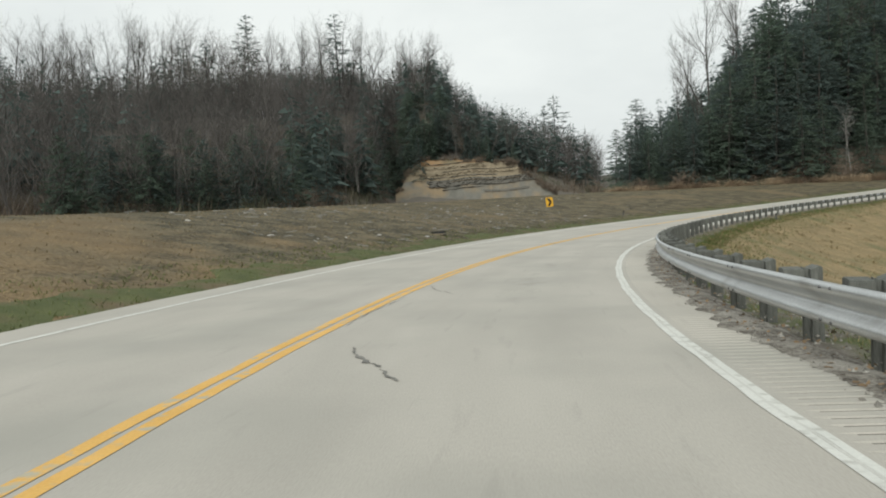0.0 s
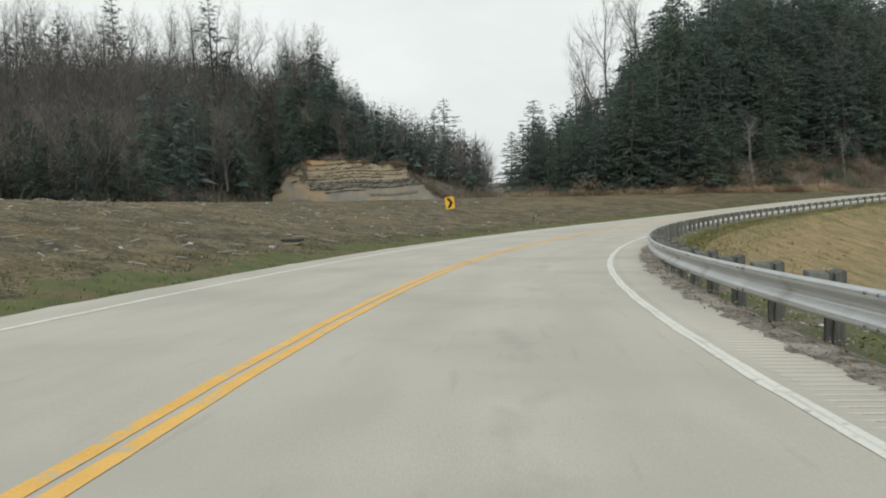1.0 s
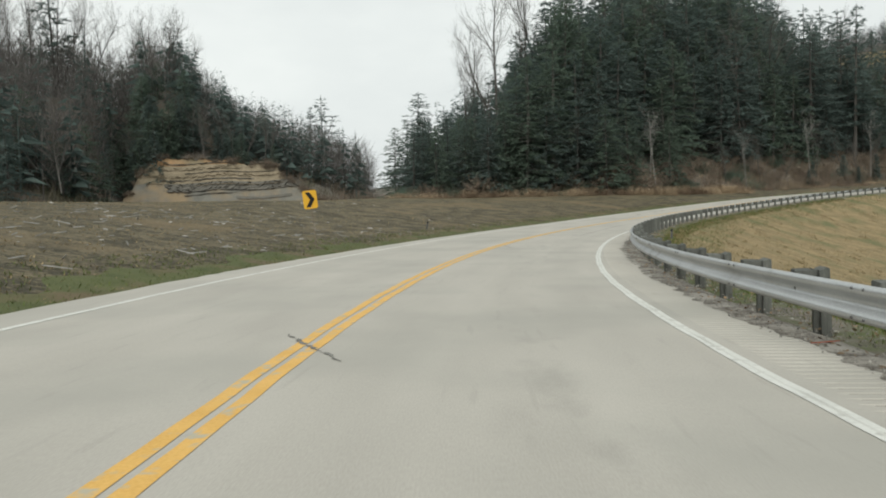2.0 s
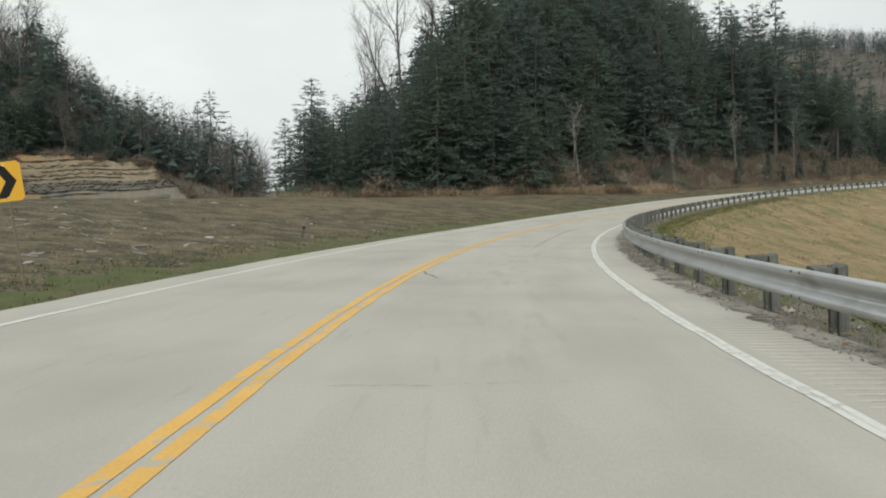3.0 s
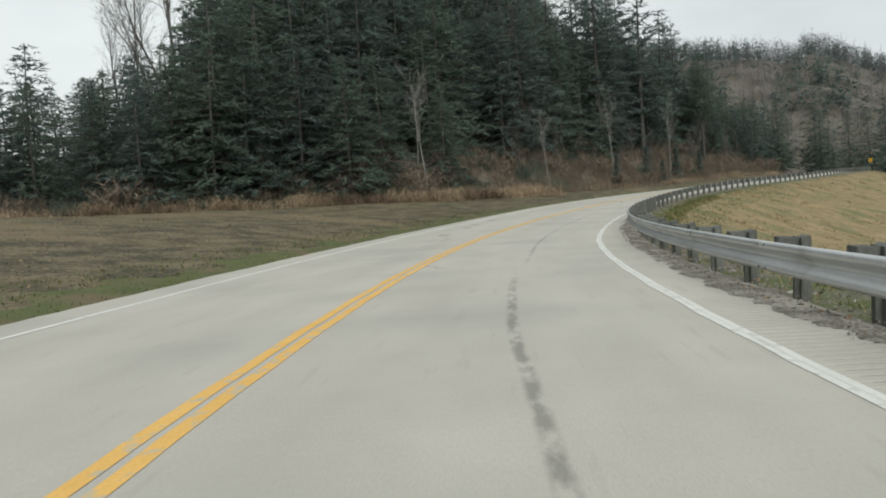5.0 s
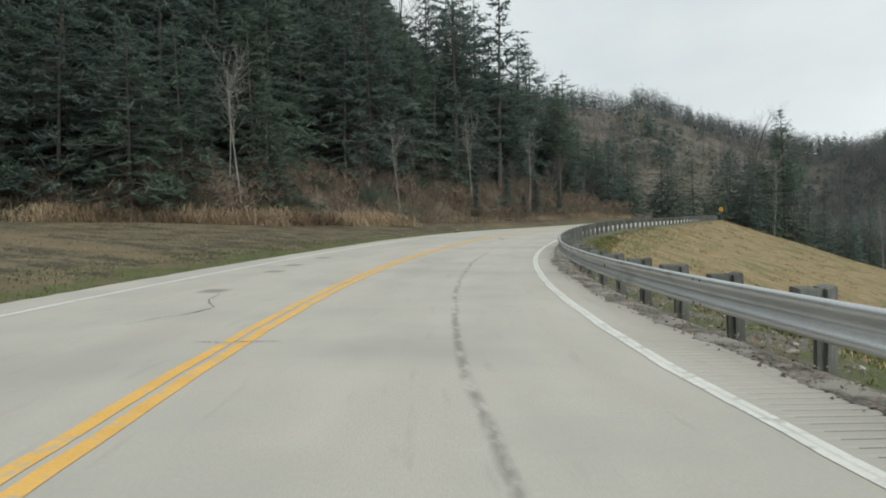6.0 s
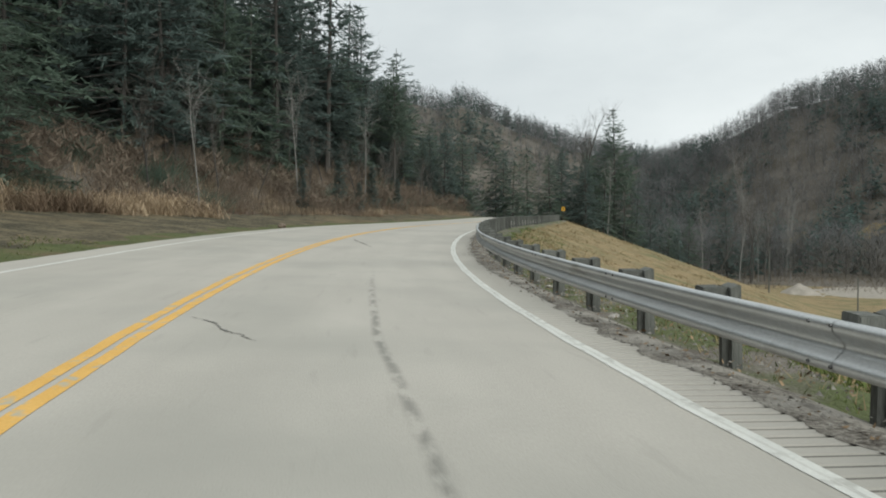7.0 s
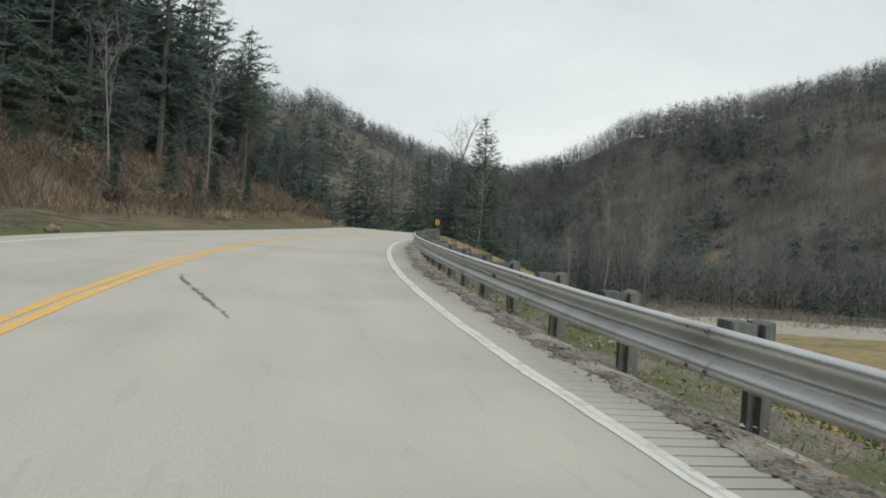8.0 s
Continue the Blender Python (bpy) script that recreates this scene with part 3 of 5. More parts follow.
def beam(s0, s1, odd):
    s = np.linspace(s0, s1 + 0.16, 16)
    base = W_R + knots(RAIL, s) + (0.004 if odd else 0.0)
    n = len(W_OUT)
    front = np.stack([base[:, None] + W_OUT, RAIL_TOP + W_UP + 0 * s[:, None]], -1)
    rear = front + np.array([0.0035, 0.0]) + np.stack([0 * W_UP, np.where(np.arange(n) == 0, 0.004, 0)], -1)
    sec = np.concatenate([front, rear[:, ::-1]], 1)
    sec = np.concatenate([sec, sec[:, :1]], 1)
    v = on_road(np.repeat(s[:, None], sec.shape[1], 1), sec[..., 0], sec[..., 1])
    uv = np.stack([np.repeat(s[:, None], sec.shape[1], 1), np.broadcast_to(np.arange(sec.shape[1]) * 0.04, sec.shape[:2])], -1).reshape(-1, 2)
    return obj("rail_panel", v, sheet(len(s), sec.shape[1]), M_STEEL, guard, uv=uv, smooth=True)


def bolt_mesh():
    bm = bmesh.new()
    bmesh.ops.create_cone(bm, cap_ends=True, segments=8, radius1=0.014, radius2=0.010, depth=0.012)
    me = bpy.data.meshes.new("bolt")
    bm.to_mesh(me)
    bm.free()
    me.materials.append(M_BOLT)
    return me


BOLT = bolt_mesh()


def bolt(panel, s, up, out=-0.002):
    p = on_road(s, W_R + float(knots(RAIL, s)) + out, RAIL_TOP + up)
    a = float(np.interp(s, SA, PSI))
    ob = new("bolt", BOLT)
    ob.parent = panel
    ob.matrix_basis = Matrix.Translation(p) @ pose(0, 0, 0, 0, 0, -math.degrees(a)) @ pose(0, 0, 0, 0, -90, 0)


def post_mesh(name, kind):
    bm = bmesh.new()
    sx, sy, lo, hi = (0.17, 0.17, -0.9, 0.61) if kind == "post" else (0.18, 0.165, 0.30, 0.605)
    bmesh.ops.create_cube(bm, size=1.0, matrix=Matrix.Translation((0, 0, (lo + hi) / 2)) @ Matrix.Diagonal((sx, sy, hi - lo, 1)))
    if kind == "post":
        bmesh.ops.bevel(bm, geom=[e for e in bm.edges if abs(e.verts[0].co.z - e.verts[1].co.z) > 0.5], offset=0.055, segments=4, affect="EDGES")
    else:
        bmesh.ops.bevel(bm, geom=bm.edges[:], offset=0.009, segments=2, affect="EDGES")
    for v in bm.verts:
        if v.co.z > 0.55:
            v.co.z += 0.10 * v.co.y + 0.012 * math.sin(40 * v.co.x)
    me = bpy.data.meshes.new(name)
    bm.to_mesh(me)
    bm.free()
    me.polygons.foreach_set("use_smooth", np.ones(len(me.polygons), dtype=bool))
    me.set_sharp_from_angle(angle=radians(40))
    me.materials.append(M_POST)
    return me


POST_ME, BLOCK_ME = post_mesh("post", "post"), post_mesh("spacer_block", "block")
rng = np.random.default_rng(5)
panels = []
for i in range(0, len(POSTS) - 2, 2):
    panels.append((POSTS[i], beam(POSTS[i], POSTS[i + 2], i % 4 == 2)))
for i, s in enumerate(POSTS):
    dp = W_R + float(knots(RAIL, s)) + 0.05
    a = float(np.interp(s, SA, PSI))
    p = on_road(s, dp + 0.31)
    pz = on_road(s, dp, 0.0)[2]
    m = Matrix.Translation((p[0], p[1], pz)) @ pose(0, 0, 0, rng.normal(0, 1.2), rng.normal(0, 1.2), -math.degrees(a) + rng.normal(0, 3))
    po = new("post", POST_ME)
    po.parent, po.matrix_basis = guard, m
    bl = new("spacer_block", BLOCK_ME)
    bl.parent, bl.matrix_basis = po, Matrix.Translation((-0.172, 0, rng.normal(0, 0.004)))
for s0, pan in panels:
    if s0 < 130:
        for q in (-0.11, 0.11):
            for up in (-0.030, -0.275):
                bolt(pan, s0 + 0.12 + q, up, -0.002)

# dirt that creeps over the paving's edge below the rail
sd_ = np.arange(-6, 150, 0.05)
q_ = np.random.default_rng(77)
in_ = q_.normal(0, 0.09, len(sd_)) + np.convolve(q_.normal(0, 0.22, len(sd_)), np.ones(7) / 7, "same") + np.convolve(q_.normal(0, 0.55, len(sd_)), np.ones(60) / 60, "same") + 0.04 * np.sin(sd_ * 0.7)
in_ = np.clip(0.55 * np.convolve(in_, np.ones(5) / 5, "same"), -0.4, 0.08)
mid_ = W_R + knots(RAIL, sd_)
strip("dirt_edge", sd_, [mid_ - 0.20 + in_, mid_ - 0.08 + in_ * 0.6, mid_ + 0.10, mid_ + 0.34], [0.003, 0.006, 0.004, -0.06], M_DIRT, "ragged damp dirt and leaf mould along paving edge", "road verge")

# ---- trees ----


def tube(points, radii, sides):
    """Vertices and faces of a tapered tube through the points."""
    p = np.asarray(points, float)
    t = np.gradient(p, axis=0)
    t /= np.linalg.norm(t, axis=1)[:, None] + 1e-9
    ref = np.where(np.abs(t[:, 2:3]) > 0.9, np.array([[1.0, 0, 0]]), np.array([[0, 0, 1.0]]))
    u = np.cross(t, ref)
    u /= np.linalg.norm(u, axis=1)[:, None] + 1e-9
    w = np.cross(t, u)
    a = np.arange(sides) / sides * 2 * np.pi
    ring = u[:, None] * np.cos(a)[None, :, None] + w[:, None] * np.sin(a)[None, :, None]
    v = (p[:, None] + ring * np.asarray(radii, float)[:, None, None]).reshape(-1, 3)
    f = []
    for i in range(len(p) - 1):
        for j in range(sides):
            k = (j + 1) % sides
            f.append((i * sides + j, i * sides + k, (i + 1) * sides + k, (i + 1) * sides + j))
    return v, f


class Pile:
    """Gathers pieces of one mesh."""

    def __init__(self):
        self.v, self.f, self.n = [], [], 0

    def add(self, v, f):
        self.v.append(np.asarray(v, float).reshape(-1, 3))
        self.f += [tuple(i + self.n for i in q) for q in f]
        self.n += len(self.v[-1])

    def tris(self, v):
        """Loose triangles: v is (n, 3, 3)."""
        v = np.asarray(v, float)
        self.v.append(v.reshape(-1, 3))
        i = self.n + np.arange(len(v) * 3).reshape(-1, 3)
        self.f += i.tolist()
        self.n += len(v) * 3

    def make(self, name, material, parent=None, label=""):
        return obj(name, np.concatenate(self.v), self.f, material, parent, label)


def conifer(seed, h, r, bare=0.12, dense=1.0, droop=0.25, ragged=0.3, needles=None, taper=0.85, label="", tuft=0.6, gap=1.0, fine=1.0):
    """A pine or hemlock: tapered trunk, whorls of limbs, flat boughs of slender needle sprays with gaps between."""
    rng = np.random.default_rng(seed)
    root = new("conifer")
    z = np.linspace(-0.6, h, 9)
    bend = 0.02 * h * np.sin(z / h * 2 + seed)
    tv, tf = tube(np.stack([bend, bend * 0.5, z], 1), 0.011 * h * (1 - z / h * 0.94) + 0.02, 6)
    pile, limbs = Pile(), Pile()
    obj("trunk", tv, tf, M_BARK, root)
    zz = bare * h
    while zz < h * 0.985:
        t = (zz - bare * h) / (h * (1 - bare))
        reach = r * (1 - t) ** taper * (0.55 + 0.45 * min(1, t / 0.15 + 0.4)) + 0.12
        n = max(3, int(round((4.5 + 2.5 * (1 - t)) * dense)))
        a0 = rng.random() * 6.28
        for i in range(n):
            if rng.random() < 0.10:
                continue
            a = a0 + i * 6.283 / n + rng.normal(0, 0.25)
            ln = reach * (1 - ragged + 2 * ragged * rng.random())
            up = 0.28 * (t - 0.35) + rng.normal(0, 0.06)
            q = np.linspace(0, 1, 4)
            bx = 0.02 * h * np.sin(zz / h * 2 + seed)
            pts = np.stack([bx + np.cos(a) * ln * q, bx * 0.5 + np.sin(a) * ln * q, zz + ln * (up * q - droop * q * q)], 1)
            if ln > 2.4:
                lv, lf = tube(pts[[0, 3]], np.array([0.012, 0.003]) * ln + 0.004, 3)
                limbs.add(lv, lf)
            k = max(3, int(ln * 3.2 * dense * fine))
            qq = 0.15 + 0.85 * ((np.arange(k) + rng.random(k)) / k) ** 0.8
            side = rng.normal(0, 0.17, k) * ln * (1.2 - qq)
            c = np.stack([np.interp(qq, q, pts[:, j]) for j in range(3)], 1)
            c[:, 0] += -np.sin(a) * side
            c[:, 1] += np.cos(a) * side
            c[:, 2] += rng.normal(0, 0.13, k) - 0.15 * np.abs(side)
            c = np.repeat(c, 4, 0)
            turn = np.tile([-0.95, -0.3, 0.3, 0.95], k) + rng.normal(0, 0.45, len(c))
            yaw = a + turn
            size = tuft * (0.7 + 0.8 * rng.random(len(c))) * (0.7 + 0.4 * (1 - t)) * (1.1 - 0.25 * np.abs(turn))
            dirn = np.stack([np.cos(yaw), np.sin(yaw), rng.normal(0.0, 0.36, len(c))], 1)
            wide = np.stack([-np.sin(yaw), np.cos(yaw), rng.normal(0, 0.55, len(c))], 1) * (0.065 + 0.06 * rng.random(len(c)))[:, None]
            b = c - dirn * size[:, None] * 0.4
            tip = c + dirn * size[:, None] * 0.8
            t3 = np.stack([b + wide * size[:, None], b - wide * size[:, None], tip], 1)
            mid = t3.mean(1)
            pile.tris(turned(t3, np.stack([mid[:, 0], mid[:, 1], 1.1 * np.hypot(mid[:, 0], mid[:, 1]) + 0.5], 1)))
        zz += gap * (0.030 * h + 0.12) * (0.75 + 0.5 * rng.random()) * (1 - 0.35 * t)
    if limbs.v:
        tagged(limbs.make("branchwork", M_BARK, root, "thin dark branchwork inside the crown"), kind="stuff")
    crown = pile.make("crown", needles or M_NEEDLE, root)
    at = np.concatenate(pile.v)
    soft_crown(crown, np.stack([at[:, 0], at[:, 1], 1.1 * np.hypot(at[:, 0], at[:, 1]) + 0.5], 1))
    return tagged(root, label or "tall dark green pine with layered limbs on the hillside", "conifer tree")


def bare_tree(seed, h, spread_=0.35, pale=False, lean=0.0, low=0.35, label="", twigs=1.0, fine=6):
    """A leafless tree: forked trunk, limbs, and sprays of hair-thin twigs."""
    rng = np.random.default_rng(seed)
    root = new("bare_tree")
    wood_, twig_ = Pile(), Pile()

    def grow(p, way, ln, rad, level):
        n = 4 if level < 2 else 2
        pts, q, d = [p], p.copy(), way.copy()
        for _ in range(n):
            d = d + rng.normal(0, 0.11 + 0.08 * level, 3) + np.array([0, 0, 0.05])
            d /= np.linalg.norm(d)
            q = q + d * ln / n
            pts.append(q)
        pts = np.array(pts)
        rr = np.linspace(rad, rad * (0.45 if level else 0.28), n + 1)
        v, f = tube(pts, rr, 6 if level == 0 else (4 if level == 1 else 3))
        (wood_ if level < 2 else twig_).add(v, f)
        if level == 2:
            t = 0.2 + 0.8 * rng.random(fine)[:, None]
            c = pts[0] + (pts[-1] - pts[0]) * t
            e = c + (d * 0.7 + rng.normal(0, 0.5, (fine, 3)) + [0, 0, 0.25]) * ln * (0.35 + 0.4 * rng.random((fine, 1)))
            w = np.cross(e - c, rng.normal(0, 1, (fine, 3)))
            w *= 0.011 / (np.linalg.norm(w, axis=1)[:, None] + 1e-9)
            twig_.tris(np.stack([c - w, c + w, e], 1))
            c2 = c + (e - c) * (0.35 + 0.4 * rng.random((fine, 1)))
            e2 = c2 + (e - c) * 0.5 + rng.normal(0, 0.16, (fine, 3)) * ln
            twig_.tris(np.stack([c2 - w * 0.7, c2 + w * 0.7, e2], 1))
            return
        kids = (int(11 * twigs), 6)[level]
        for i in range(kids):
            t = (low + (1 - low) * (i + rng.random()) / kids) if level == 0 else 0.22 + 0.78 * (i + rng.random()) / kids
            at = np.array([np.interp(t, np.linspace(0, 1, n + 1), pts[:, j]) for j in range(3)])
            a = rng.random() * 6.283
            k = spread_ * (1.0 + 0.5 * level) * (1.25 - 0.5 * t)
            nd = d * 0.55 + np.array([math.cos(a) * k, math.sin(a) * k, 0.62])
            if level:
                nd = way * 0.9 + np.array([math.cos(a), math.sin(a), 0.35 * rng.random()]) * 0.6
            nd /= np.linalg.norm(nd)
            grow(at, nd, ln * (0.33, 0.5)[level] * (0.6 + 0.6 * rng.random()) * (1.15 - 0.5 * t if level == 0 else 1),
                 max(0.014, np.interp(t, np.linspace(0, 1, n + 1), rr) * 0.55), level + 1)

    grow(np.array([0, 0, -0.5]), np.array([lean, 0, 1.0]), h + 0.5, (0.0050 if pale else 0.0080) * h + (0.02 if pale else 0.03), 0)
    wood_.make("trunk", M_PALEBARK if pale else M_BARK, root)
    twig_.make("crown", M_PALEBARK if pale else M_TWIG, root)
    return tagged(root, label or "leafless grey hardwood with fine upright twigs", "bare tree")


def shrub(seed, h, r, label="tangle of bare brown brush on the bank"):
    rng = np.random.default_rng(seed)
    tangle = Pile()
    for i in range(34):
        a, out = rng.random() * 6.283, rng.random() ** 0.6
        b = np.array([math.cos(a), math.sin(a), 0]) * r * 0.35 * rng.random()
        tip = np.array([math.cos(a) * r * out, math.sin(a) * r * out, h * (1.05 - 0.5 * out) * (0.6 + 0.5 * rng.random())])
        mid = (b + tip) / 2 + np.array([0, 0, 0.12 * h]) + rng.normal(0, 0.08, 3)
        v, f = tube(np.array([b - [0, 0, 0.2], mid, tip]), [0.018, 0.012, 0.004], 3)
        tangle.add(v, f)
        t = 0.25 + 0.75 * rng.random(9)[:, None]
        c = b + (tip - b) * t + np.array([0, 0, 1]) * 0.48 * h * t * (1 - t)
        e = c + np.concatenate([rng.normal(0, 0.28, (9, 2)), 0.15 + 0.3 * rng.random((9, 1))], 1) * (0.5 + 0.25 * h)
        w = rng.normal(0, 0.014, (9, 3))
        tangle.tris(np.stack([c - w, c + w, e], 1))
    return tagged(tangle.make("brush", M_BRUSH), label, "brush")


def far_bare(rng, x, y, z, h, k, thin):
    """Thin trunks and fans of slender twigs for many far trees at once."""
    n = len(x)
    base = np.stack([x, y, z], 1)
    w = np.zeros((n, 3))
    a = rng.random(n) * 6.283
    w[:, 0], w[:, 1] = np.cos(a) * 1.3 * thin * h, np.sin(a) * 1.6 * thin * h
    out = [np.stack([base - w, base + w, base + np.stack([rng.normal(0, 0.04, n) * h, rng.normal(0, 0.04, n) * h, h * 0.85], 1)], 1)]
    t = 0.06 + 0.74 * rng.random((n, k)) ** 0.75
    a = rng.random((n, k)) * 6.283
    ln = h[:, None] * (0.12 + 0.22 * rng.random((n, k))) * (1.35 - t)
    b = base[:, None] + np.stack([np.cos(a) * ln * 0.25, np.sin(a) * ln * 0.25, t * h[:, None]], -1)
    tip = b + np.stack([np.cos(a) * ln * 0.8, np.sin(a) * ln * 0.8, ln * (0.45 + 0.6 * rng.random((n, k)))], -1)
    w = np.stack([-np.sin(a), np.cos(a), rng.normal(0, 0.4, a.shape)], -1) * (thin * h[:, None] * (0.5 + rng.random((n, k))))[..., None]
    out.append(np.stack([b - w, b + w, tip], 2).reshape(-1, 3, 3))
    return np.concatenate(out)


def far_pine(rng, x, y, z, h, k, thin):
    """Ragged layered sprays round a thin stem for many far pines at once."""
    n, k = len(x), int(k * 1.7)
    base = np.stack([x, y, z], 1)
    w = np.zeros((n, 3))
    w[:, 0] = 0.008 * h
    out = [np.stack([base - w, base + w, base + np.stack([0 * h, 0 * h, h], 1)], 1)]
    t = 0.10 + 0.88 * rng.random((n, k)) ** 1.1
    a = rng.random((n, k)) * 6.283
    reach = h[:, None] * 0.24 * (1.03 - t) ** 0.8 * (0.5 + 0.8 * rng.random((n, k))) + 0.15
    c = base[:, None] + np.stack([np.cos(a) * reach * 0.25, np.sin(a) * reach * 0.25, t * h[:, None]], -1)
    tip = base[:, None] + np.stack([np.cos(a) * reach, np.sin(a) * reach, t * h[:, None] - 0.22 * reach], -1)
    w = np.stack([-np.sin(a), np.cos(a), 0.6 * rng.normal(0, 1, a.shape)], -1) * (0.24 * reach)[..., None]
    out.append(np.stack([c - w * 0.7, c + w * 0.7, tip], 2).reshape(-1, 3, 3))
    return np.concatenate(out)


def plant(proto, x, y, turn, scale=1.0, sink=0.0, lean=(0, 0)):
    z = float(ground_z(np.array([x]), np.array([y]))[0]) - sink
    m = pose(x, y, z, lean[0], lean[1], turn)
    ob = copy_thing(proto, m)
    ob.scale = (scale * 1.0, scale * 1.0, scale)
    return ob


def put_first(proto, x, y, turn, scale=1.0):
    """The prototype itself takes the first place."""
    z = float(ground_z(np.array([x]), np.array([y]))[0])
    proto.matrix_basis = pose(x, y, z, 0, 0, turn)
    proto.scale = (scale, scale, scale)
    return proto


class Kind:
    """A few grown forms of one sort of tree, each built once and then copied."""

    def __init__(self, makers, heights, group):
        self.makers, self.heights, self.group, self.made = makers, heights, group, {}

    def put(self, i, x, y, h, turn):
        i %= len(self.makers)
        sc = h / self.heights[i]
        if i not in self.made:
            self.made[i] = tagged(self.makers[i](), group=self.group)
            return put_first(self.made[i], x, y, turn, sc)
        return plant(self.made[i], x, y, turn, sc)


PINE = Kind([
    lambda: conifer(11, 18, 4.8, 0.05, 0.95, 0.16, 0.40, M_NEEDLE, 0.60, tuft=0.80, gap=1.25, fine=0.75),
    lambda: conifer(12, 18, 4.3, 0.10, 0.95, 0.12, 0.45, M_NEEDLE2, 0.55, "olive green pine with layered limbs in dense stand", 0.80, 1.2, 0.75),
    lambda: conifer(13, 18, 4.2, 0.12, 0.95, 0.12, 0.50, M_NEEDLE, 0.55, tuft=0.78, gap=1.2, fine=0.75),
    lambda: conifer(14, 18, 5.4, 0.03, 0.95, 0.16, 0.38, M_NEEDLE2, 0.65, "broad olive pine with limbs to the ground", 0.82, 1.35, 0.75),
    lambda: conifer(15, 18, 4.4, 0.08, 0.95, 0.18, 0.45, M_NEEDLE, 0.55, tuft=0.80, gap=1.25, fine=0.75),
], [18] * 5, "pines of the wooded hill")
OPEN_PINE = Kind([
    lambda: conifer(21, 20, 4.0, 0.25, 0.75, 0.04, 0.50, M_NEEDLE, 0.65, "tall open white pine against the sky", 0.85, 1.35),
    lambda: conifer(22, 20, 4.2, 0.38, 0.7, 0.02, 0.50, M_NEEDLE, 0.6, "tall thin pine with gaps between limbs", 0.85, 1.5),
], [20, 20], "open pines on the ridge")
FAR_PINE = Kind([
    lambda: conifer(16, 14, 4.2, 0.03, 0.78, 0.18, 0.42, M_NEEDLE2, 0.6, "green pine in the front row across the valley", 0.85, 1.25, 0.85),
    lambda: conifer(17, 14, 3.5, 0.06, 0.78, 0.18, 0.45, M_NEEDLE, 0.58, "dark pine on the hill across the valley", 0.85, 1.25, 0.85),
], [14, 14], "pines of the hill across")
LONE = Kind([lambda: conifer(23, 26, 5.0, 0.40, 1.05, -0.22, 0.25, M_NEEDLE2, 0.8, "lone tall pine with thin upswept limbs", 0.72, 0.95)], [26], "lone pines")
CEDAR = Kind([lambda: conifer(31, 5, 0.95, 0.02, 1.5, 0.05, 0.25, M_NEEDLE, 0.55, "small dark upright cedar on the cut bank", 0.34),
              lambda: conifer(32, 5, 0.8, 0.02, 1.5, 0.02, 0.25, M_NEEDLE, 0.5, "narrow dark cedar above the road", 0.34)], [5, 5], "cedars on the bank")
BARE = Kind([lambda: bare_tree(41, 17, 0.55), lambda: bare_tree(42, 17, 0.75), lambda: bare_tree(43, 17, 0.45, low=0.5), lambda: bare_tree(44, 17, 0.6, lean=0.08)], [17] * 4, "bare hardwoods")
TALL_BARE = Kind([lambda: bare_tree(45, 22, 0.55, low=0.48, fine=6, label="tall leafless hardwood on the hill's crest"), lambda: bare_tree(46, 22, 0.75, low=0.45, fine=6, label="tall leafless hardwood with spreading crown on the crest"),
                  lambda: bare_tree(47, 22, 0.45, low=0.58, fine=6, label="tall slim leafless hardwood on the hill's crest")], [22] * 3, "hardwoods on the crest across")
PALE = Kind([lambda: bare_tree(51, 14, 0.35, True, label="pale sycamore with white bare limbs", lean=0.06),
             lambda: bare_tree(52, 12, 0.14, True, label="slender pale trunk with few bare limbs", low=0.5, twigs=0.4)], [14, 12], "pale bare trees")
BRUSH = Kind([lambda: shrub(61, 2.2, 1.6), lambda: shrub(62, 1.7, 1.3), lambda: shrub(63, 2.8, 1.5)], [2.2, 1.7, 2.8], "brush at the wood's edge")

rng = np.random.default_rng(7)


def strewn(n, s_lo, s_hi, d_lo, d_hi, gap, seed):
    """Places on the left of the road, beyond the hill's foot by d_lo to d_hi, not nearer than gap to each other."""
    g = np.random.default_rng(seed)
    kept = []
    for _ in range(n * 14):
        s = s_lo + (s_hi - s_lo) * g.random()
        q = d_lo + (d_hi - d_lo) * g.random()
        p = on_road(s, -(foot_of_hill(s) + q))
        if all((p[0] - k[0]) ** 2 + (p[1] - k[1]) ** 2 > gap * gap for k in kept):
            kept.append((p[0], p[1], q))
        if len(kept) >= n:
            break
    return kept


def in_wood(x, y):
    return x > 5.2 + y * 0.158


